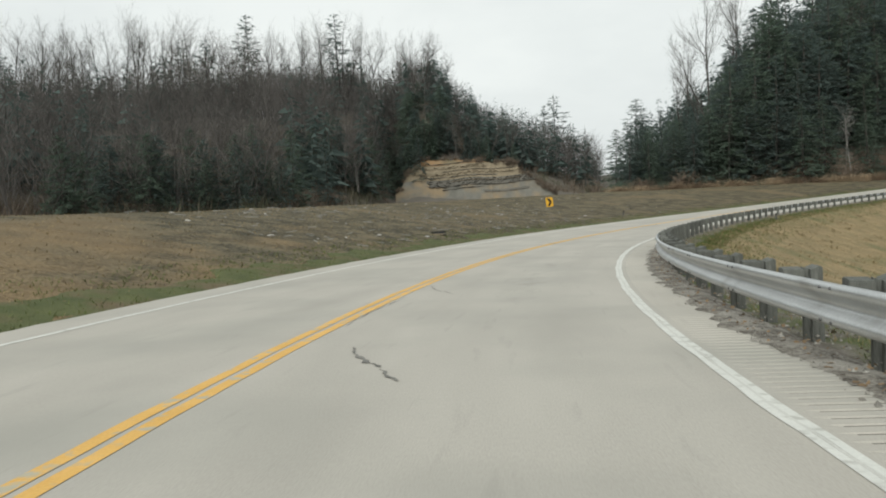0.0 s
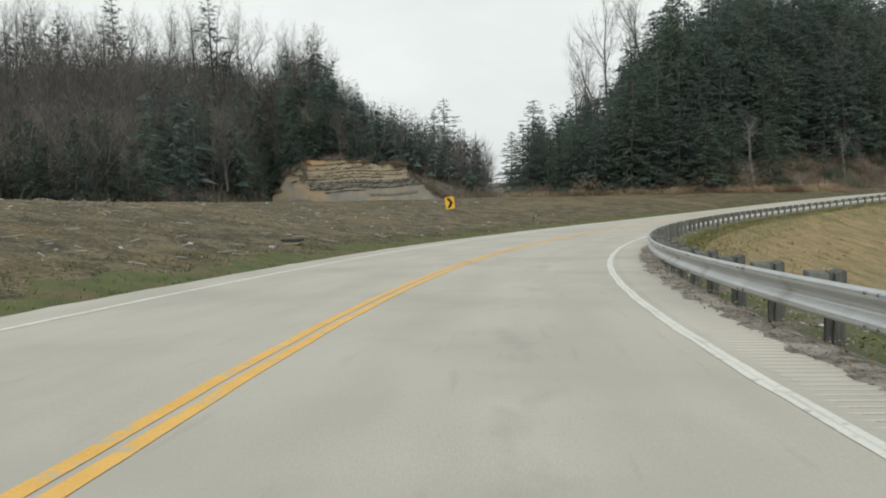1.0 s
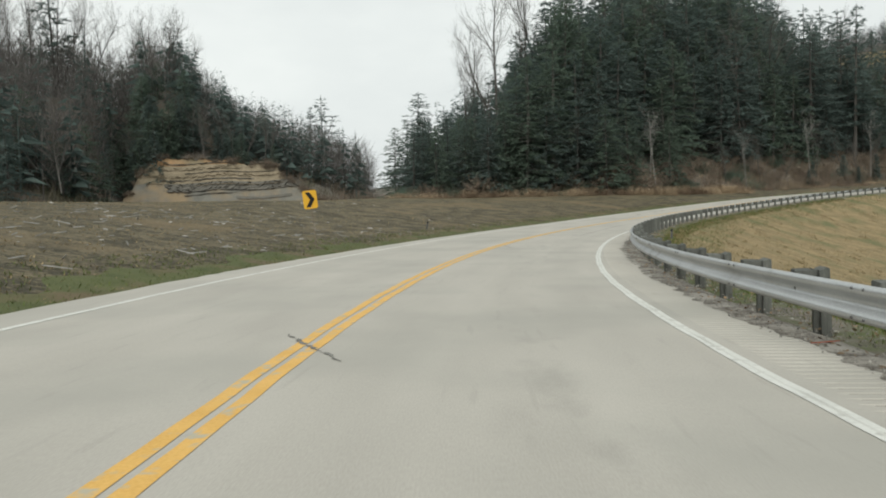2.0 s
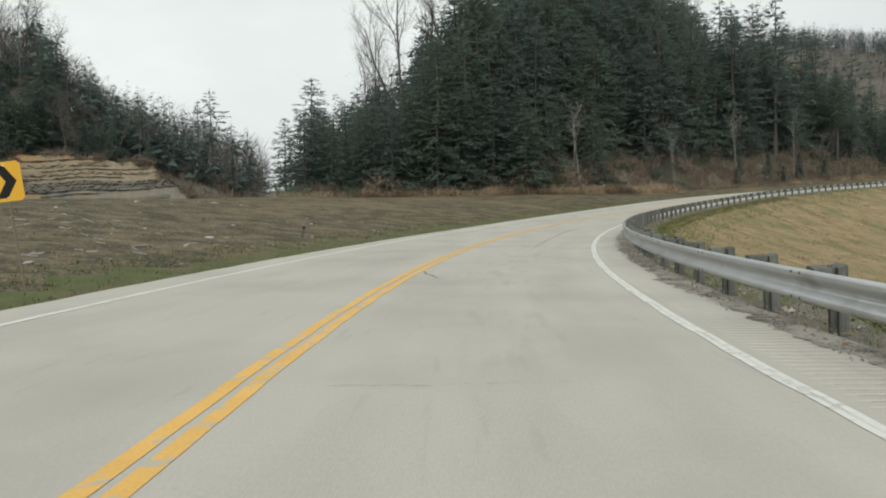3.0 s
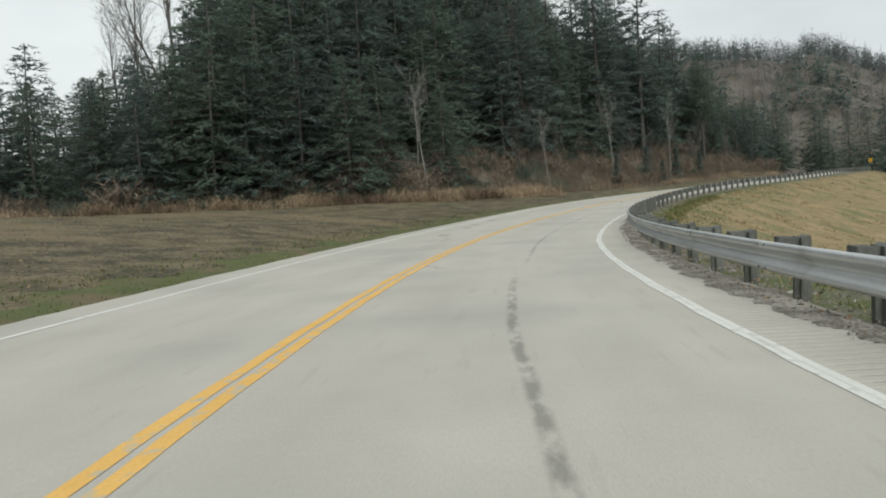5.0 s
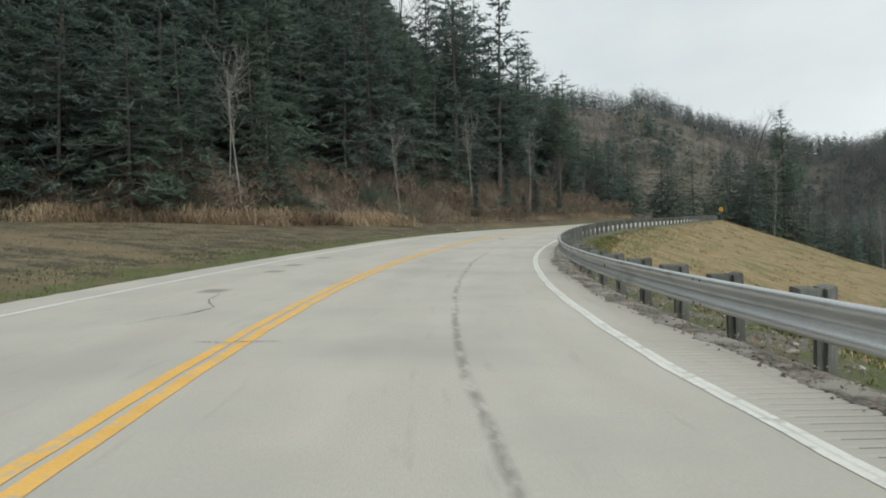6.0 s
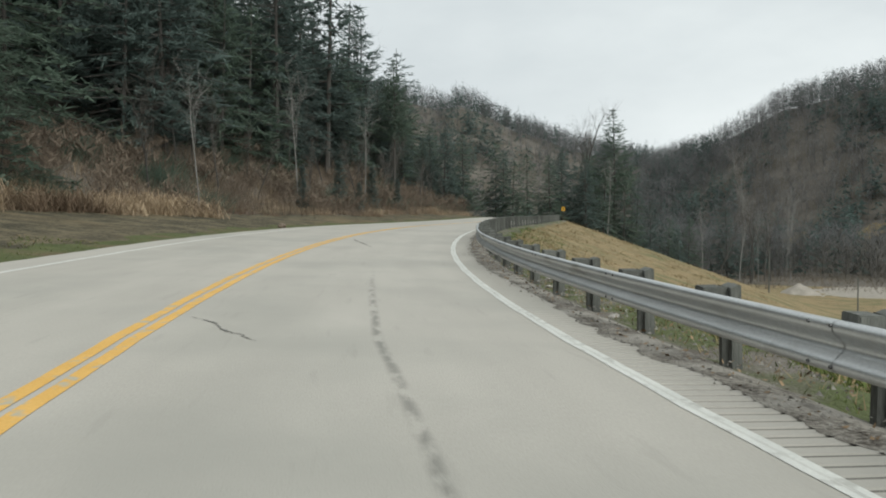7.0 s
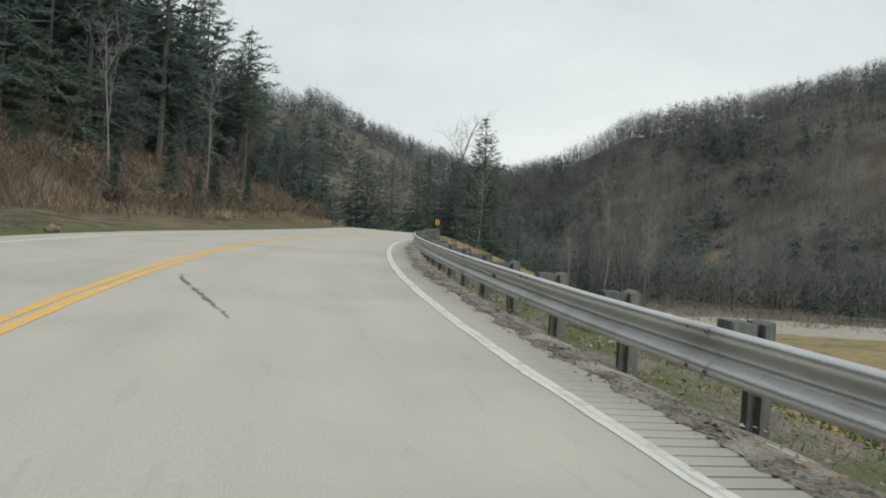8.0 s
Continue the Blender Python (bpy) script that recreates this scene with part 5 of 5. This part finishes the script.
def marker_post(x, y, h, label, lean=0):
    z0 = float(ground_z(np.array([x]), np.array([y]))[0])
    root = new("marker_post")
    root.matrix_basis = pose(x, y, z0, 0, lean, -30)
    part("stake", box_bm(0.09, 0.03, h + 0.3, (0, 0, h / 2 - 0.15), 0.006), M_BOLT, root, "dark flat stake")
    part("cap", box_bm(0.11, 0.045, 0.10, (0, 0, h - 0.04), 0.008), M_SIGNK, root, "black cap")
    return tagged(root, label, "marker post")


marker_post(14.7, 67.8, 0.42, "short dark marker post leaning in roadside grass", 12)
marker_post(23.67, 57.32, 0.46, "dark marker post behind the guardrail", 0)


stick = new("marking_stick", None)
sp_ = on_road(33.3, 4.62)
stick.matrix_basis = pose(float(sp_[0]), float(sp_[1]), max(float(sp_[2]), float(ground_z(sp_[None, 0], sp_[None, 1])[0])) + 0.02, 0, 0, 0)
part("shaft", box_bm(0.30, 0.009, 0.009, (0, 0, 0.005), 0.002), mat("faded_orange_paint", (0.22, 0.060, 0.035), (0.34, 0.100, 0.060), 8, 60, 0.7, 0), stick)
part("tip", box_bm(0.05, 0.011, 0.011, (0.17, 0, 0.006), 0.003), M_RUST, stick, "bare wooden tip")
tagged(stick, "faded orange marking stick lying in the dirt", "stake")


def wooden_pole(x, y, h, thick, material, label, name="wooden_pole", lean=0.0):
    """A slim tapered pole with a chamfered head and a band near its foot."""
    z0 = float(ground_z(np.array([x]), np.array([y]))[0])
    root = new(name)
    root.matrix_basis = pose(x, y, z0, 0, lean, 20)
    v, f = tube([(0, 0, -0.5), (0, 0, h * 0.5), (0, 0, h - 0.05), (0, 0, h)], [thick, thick * 0.88, thick * 0.78, thick * 0.5], 8)
    obj("shaft", v, f + [tuple(range(24, 32))], material, root)
    v, f = tube([(0, 0, 0.25), (0, 0, 0.33)], [thick * 1.12, thick * 1.12], 8)
    obj("band", v, f, M_BOLT, root, "dark steel band")
    return tagged(root, label, "pole")


wooden_pole(175.0, 104.4, 7.0, 0.11, M_POST, "slim dark wooden pole on the valley floor")
wooden_pole(150.0, 90.7, 4.4, 0.09, M_POST, "short grey wooden pole beside the gravel lot")
wooden_pole(200.0, 116.5, 1.9, 0.09, M_PALEBARK, "pale stake at the embankment's foot", "stake", 4)


def stone(seed, size, flat, name="stone"):
    bm = bmesh.new()
    bmesh.ops.create_icosphere(bm, subdivisions=2, radius=size)
    q = np.random.default_rng(seed)
    off = q.random(3) * 10
    for vert in bm.verts:
        n_ = noise.noise(Vector(vert.co / size * 1.1) + Vector(off))
        vert.co *= 1 + 0.35 * n_
        vert.co.z *= flat
    me = bpy.data.meshes.new(name)
    bm.to_mesh(me)
    bm.free()
    me.materials.append(M_ROCK)
    return me


boulder = new("boulder", stone(3, 0.2, 0.65))
bp_ = on_road(135.5, -4.95)
boulder.data.materials[0] = M_BROWNROCK
boulder.matrix_basis = pose(float(bp_[0]), float(bp_[1]), float(bp_[2]) + 0.06, 0, 0, 40)
tagged(boulder, "low brown boulder lying at the road's edge", "rock")
STONES = [stone(s, 0.12, 0.5) for s in (11, 12, 13, 14)]
g = np.random.default_rng(31)
for i in range(130):
    s_, d_ = 26 + 54 * g.random(), -(5.5 + 16 * g.random())
    p = on_road(s_, d_)
    z0 = float(ground_z(p[None, 0], p[None, 1])[0])
    ob = new("stone", STONES[i % 4])
    k = 0.22 + 0.8 * g.random() ** 3
    ob.matrix_basis = pose(float(p[0]), float(p[1]), z0 + 0.01, g.normal(0, 10), g.normal(0, 10), g.random() * 360) @ Matrix.Diagonal((k * (1 + g.random()), k, k, 1))
    tagged(ob, "pale loose stone lying in thin winter grass", "stone", "stones on the bank")
for i in range(110):
    s_ = 2 + 118 * g.random()
    d_ = W_R + float(knots(RAIL, s_)) + 0.08 + 0.75 * g.random()
    p = on_road(s_, d_)
    z0 = float(ground_z(p[None, 0], p[None, 1])[0])
    ob = new("stone", STONES[i % 4])
    k = 0.2 + 0.45 * g.random() ** 2
    ob.matrix_basis = pose(float(p[0]), float(p[1]), z0 + 0.05, g.normal(0, 10), g.normal(0, 10), g.random() * 360) @ Matrix.Diagonal((k * 1.3, k, k, 1))
    tagged(ob, "small grey stone in the dirt under guardrail", "stone", "stones below the rail")

# gravel heap in the lot
hx, hy = np.meshgrid(np.linspace(-4, 4, 28), np.linspace(-4, 4, 28), indexing="ij")
hr = np.hypot(hx * 0.8, hy)
hz = 1.9 * np.clip(1 - hr / 3.4, 0, 1) ** 0.9 + 0.12 * wave(hx, hy, 0.7) * (hr < 3.4) - 0.15
hz = hz + float(ground_z(np.array([186.5]), np.array([101.2]))[0])
heap = obj("gravel_heap", np.stack([hx + 186.5, hy + 101.2, hz], -1), sheet(28, 28), M_GRAVEL, smooth=True)
tagged(heap, "pale heap of gravel on the valley floor", "gravel heap")

# ---- cracks and stains of the paving ----
for s_, d_, w_, seed in (((7.4, 7.0, 6.4, 5.7), (0.7, 0.82, 1.08, 1.4), 0.11, 1), ((14.6, 13.6, 12.8), (0.2, 0.5, 0.95), 0.06, 2), ((9.0, 12.5), (0.20, 0.2), 0.03, 3),
                         ((33.9, 33.2, 32.4), (-0.37, 0.0, 0.4), 0.12, 4), ((66.2, 66.0), (-0.35, 0.4), 0.07, 5), ((55.2, 54.6, 53.8), (0.2, 0.4, 0.7), 0.10, 6),
                         ((91.2, 91.0), (-0.4, 0.4), 0.06, 7), ((92.6, 93.6, 94.4, 95.2, 96.6), (-1.6, -1.2, -1.14, -1.45, -1.7), 0.07, 8), ((98.6, 98.4), (-0.4, 0.5), 0.06, 9),
                         ((125.4, 124.4, 122.2, 121.2), (0.5, 0.7, 1.22, 1.5), 0.14, 10), ((117.0, 116.8), (-0.5, 0.3), 0.06, 11), ((60.0, 60.4), (-0.3, 0.35), 0.05, 12),
                         ((84.0, 83.0), (0.1, 0.8), 0.06, 13), ((20.0, 20.3), (0.4, 3.2), 0.012, 14), ((45.0, 45.2), (0.4, 2.3), 0.012, 15),
                         ((107.0, 105.5), (0.3, 1.0), 0.07, 17)):
    blot("crack", s_, d_, w_ * 0.5, M_TAR, "dark ragged crack across the pale paving", seed)

# ---- grass, reeds and undergrowth ----


def blades(name, n, place, tall, wide, lean, material, label, category, seed, per=3, clump=0.0, each=20, arch=0.0):
    """Tufts of thin blades, many too small to tell apart; in clumps where given."""
    q = np.random.default_rng(seed)
    size = 1.0
    if clump:
        x, y = place(q, n // each)
        size = np.repeat(0.35 + 1.1 * q.random(len(x)) ** 1.5, each)
        x, y = np.repeat(x, each) + q.normal(0, clump, len(x) * each), np.repeat(y, each) + q.normal(0, clump, len(x) * each)
    else:
        x, y = place(q, n)
    z = ground_z(x, y) - 0.02
    base = np.stack([x, y, z], 1)
    out = []
    for _ in range(per):
        a = q.random(len(x)) * 6.283
        h = tall * (0.4 + 0.9 * q.random(len(x))) * size
        b = base + np.stack([q.normal(0, wide * 3, len(x)), q.normal(0, wide * 3, len(x)), 0 * h], 1)
        w = np.stack([-np.sin(a), np.cos(a), 0 * a], 1) * (wide * (0.5 + q.random(len(x))))[:, None]
        k = lean * (0.3 + q.random(len(x)))
        tip = b + np.stack([np.cos(a) * h * k, np.sin(a) * h * k, h], 1)
        if arch:
            mid = b + np.stack([np.cos(a) * h * k * 0.35, np.sin(a) * h * k * 0.35, h * 0.85], 1)
            tip = mid + np.stack([np.cos(a) * h * k * 0.65, np.sin(a) * h * k * 0.65, h * (0.3 - arch * q.random(len(x)))], 1)
            out += [np.stack([b - w, b + w, mid + w * 0.7], 1), np.stack([b - w, mid + w * 0.7, mid - w * 0.7], 1)]
            b = mid
            w = w * 0.7
        out.append(np.stack([b - w, b + w, tip], 1))
    t = np.concatenate(out)
    ob = obj(name, t.reshape(-1, 3), np.arange(len(t) * 3).reshape(-1, 3), material)
    return tagged(ob, label, category, kind="stuff")


def left_bank(q, n):
    s, d = -2 + 122 * q.random(n), -(EDGE_L + 0.25 + 22 * q.random(n) ** 1.3)
    p = on_road(s, d)
    return p[:, 0], p[:, 1]


def right_bank(q, n):
    s = -2 + 225 * q.random(n)
    p = on_road(s, W_R + knots(RAIL, s) + 1.5 + 20 * q.random(n) ** 1.4)
    return p[:, 0], p[:, 1]


def under_rail(q, n):
    s = 130 * q.random(n)
    p = on_road(s, W_R + knots(RAIL, s) + 0.40 + 1.5 * q.random(n) ** 0.8)
    return p[:, 0], p[:, 1]


def hill_foot(lo, hi, s0=100.0, s1=225.0):
    def place(q, n):
        s = s0 + (s1 - s0) * q.random(n)
        k = np.sin(s * 0.45) + np.sin(s * 1.31 + 1)
        p = on_road(s, -(foot_of_hill(s) + lo + ((hi - lo) * q.random(n) + 0.5 * k) * brush_depth(s)))
        m = p[:, 0] > 3.5 + p[:, 1] * 0.155
        return p[m, 0], p[m, 1]
    return place


M_GREEN = mat("green_turf_blade", (0.06, 0.085, 0.022), (0.14, 0.16, 0.05), 0.3, 3, 0.9, 0, island=0.25, soft_light=0.25)
blades("grass", 19000, left_bank, 0.06, 0.016, 1.8, M_BLADE, "short dry winter grass on the bank", "grass", 1)
M_STRAWBLADE = mat("straw_blade", (0.16, 0.128, 0.066), (0.35, 0.27, 0.15), 0.3, 3, 0.9, 0, island=0.3, soft_light=0.25)
blades("grass", 16000, right_bank, 0.08, 0.018, 1.8, M_STRAWBLADE, "straw coloured grass on the embankment", "grass", 2)
blades("grass", 15000, under_rail, 0.09, 0.010, 1.2, M_GREEN, "thin green grass below the guardrail", "grass", 3)
blades("grass", 4000, under_rail, 0.12, 0.009, 1.4, M_BLADE, "dead brown grass below the guardrail", "grass", 13)
blades("grass", 6000, left_bank, 0.06, 0.014, 1.6, M_BRUSH, "dark dead weeds in small tufts on the bank", "grass", 16, 2, 0.16, 12)
blades("grass", 14400, right_bank, 0.17, 0.018, 1.4, M_STRAWBLADE, "taller straw tufts on the embankment", "grass", 17, 2, 0.22, 16)
blades("grass", 9000, lambda q, n: (lambda s: (lambda p: (p[:, 0], p[:, 1]))(on_road(s, W_R + knots(RAIL, s) + 1.0 + 2.6 * q.random(n) ** 1.3)))(150 * q.random(n)), 0.09, 0.016, 1.4, M_GREEN,
       "green grass along the embankment's shoulder", "grass", 18, 2)
blades("grass", 9000, lambda q, n: (lambda p: (p[:, 0], p[:, 1]))(on_road(120 * q.random(n), -(EDGE_L + 0.15 + 2.6 * q.random(n) ** 1.5))), 0.09, 0.012, 1.2, M_GREEN,
       "short green grass along the paving edge", "grass", 8)
blades("reeds", 11000, hill_foot(-2.8, 1.8, 100, 138), 0.80, 0.014, 2.1, M_REED, "blond dead reeds in arching clumps along the wood's edge", "reeds", 4, 2, 0.38, 45, 1.1)
blades("reeds", 4500, hill_foot(-1.6, 1.6, 136, 225), 0.42, 0.013, 2.2, M_REED, "low blond dead grass at the cut bank's foot", "reeds", 24, 2, 0.38, 45, 1.1)
blades("reeds", 4200, hill_foot(-1.0, 4.5), 0.75, 0.010, 1.3, M_REED, "taller blond reeds drooping among the brush", "reeds", 14, 2, 0.45, 45, 1.0)
blades("undergrowth", 18000, hill_foot(-0.4, 9.5), 1.5, 0.009, 0.9, M_BRUSH, "brown bare undergrowth on the steep bank", "undergrowth", 5, 3, 0.9, 30)
blades("undergrowth", 6000, hill_foot(0.5, 9.0), 0.9, 0.009, 1.2, M_REED, "dry weeds between bare stems on the bank", "undergrowth", 6, 2, 0.7, 24, 0.8)
blades("undergrowth", 5000, hill_foot(0.0, 8.0), 1.2, 0.05, 1.2, M_NEEDLE2, "low olive evergreen growth on the bank", "undergrowth", 15, 3, 0.6, 120)
blades("undergrowth", 5000, lambda q, n: (lambda a, r: (53.6 + r * np.sin(a), 94.3 + r * np.cos(a)))(np.radians(72 + 38 * q.random(n)), 140 + 90 * q.random(n)),
       1.0, 0.03, 1.2, M_THICKET, "brown thicket on the valley floor", "undergrowth", 7)

def hill_across(q, n):
    az = -36 + 45 * q.random(n)
    off = np.interp(az, (-90, -32, -15, -8, -6, 7, 12), (80, 95, 112, 150, 192, 196, 220)) + 55 * q.random(n) ** 1.5
    return 2.2 + off * np.sin(np.radians(az)), off * np.cos(np.radians(az))


blades("undergrowth", 11000, hill_across, 2.6, 0.05, 0.7, M_BRUSH, "brown brush under the trees of the far hill", "undergrowth", 10, 2, 1.0, 14)

# fallen leaves and clods in the dirt below the rail
q = np.random.default_rng(9)
n_ = 5200
s_ = 135 * q.random(n_)
p_ = on_road(s_, W_R + knots(RAIL, s_) - 0.12 + 1.0 * q.random(n_) ** 1.2)
p_[:, 2] = np.maximum(p_[:, 2] - 0.02, ground_z(p_[:, 0], p_[:, 1])) + 0.03
u_ = q.normal(0, 1, (n_, 3)) * [1, 1, 0.45]
u_ /= np.linalg.norm(u_, axis=1)[:, None]
w_ = np.cross(u_, q.normal(0, 0.4, (n_, 3)) + [0, 0, 1])
k_ = (0.012 + 0.022 * q.random(n_))[:, None]
t_ = np.stack([p_ - u_ * k_, p_ + w_ * k_ * 0.6, p_ + u_ * k_, p_ - w_ * k_ * 0.6], 1)
leaves = obj("fallen_leaves", t_.reshape(-1, 3), np.arange(n_ * 4).reshape(-1, 4), M_LEAF)
tagged(leaves, "brown fallen leaves and litter below the guardrail", "leaves", kind="stuff")

# broken sticks and stalks strewn over the bank
n_ = 260
s_ = 26 + 40 * q.random(n_)
p_ = on_road(s_, -(6.2 + 11 * q.random(n_)))
p_[:, 2] = ground_z(p_[:, 0], p_[:, 1]) + 0.035
a_ = q.random(n_) * 6.283
l_ = 0.08 + 0.22 * q.random(n_) ** 2
e_ = np.stack([np.cos(a_) * l_, np.sin(a_) * l_, q.normal(0, 0.03, n_)], 1)
w_ = np.stack([-np.sin(a_), np.cos(a_), 0 * a_], 1) * (0.009 + 0.012 * q.random(n_))[:, None]
up_ = np.array([0, 0, 0.022])
v_ = np.stack([p_ - e_ - w_, p_ - e_ + w_, p_ - e_ + up_, p_ + e_ - w_, p_ + e_ + w_, p_ + e_ + up_], 1)
f_ = [tuple(int(6 * i + j) for j in face) for i in range(n_) for face in ((0, 3, 5, 2), (1, 2, 5, 4), (0, 1, 4, 3), (0, 2, 1), (3, 4, 5))]
tagged(obj("stick_litter", v_.reshape(-1, 3), f_, M_PALEBARK), "pale broken sticks strewn over the winter grass", "sticks", kind="stuff")

# loose gravel where the paving crumbles
n_ = 9000
s_ = 135 * q.random(n_)
p_ = on_road(s_, W_R + knots(RAIL, s_) - 0.28 + 1.1 * q.random(n_) ** 0.9)
p_[:, 2] = np.maximum(p_[:, 2] - 0.02, ground_z(p_[:, 0], p_[:, 1])) + 0.03
k_ = (0.008 + 0.020 * q.random(n_) ** 2)[:, None, None]
peb = np.array([[0.9, 0, -0.3], [-0.5, 0.8, -0.3], [-0.5, -0.8, -0.3], [0, 0.1, 0.6]]) + q.normal(0, 0.22, (n_, 4, 3))
v_ = p_[:, None] + peb * k_
f_ = (np.array([[0, 1, 3], [1, 2, 3], [2, 0, 3]])[None] + 4 * np.arange(n_)[:, None, None]).reshape(-1, 3)
tagged(obj("gravel", v_.reshape(-1, 3), f_, M_PEBBLE), "loose grey gravel crumbs along the paving's edge", "gravel", kind="stuff")
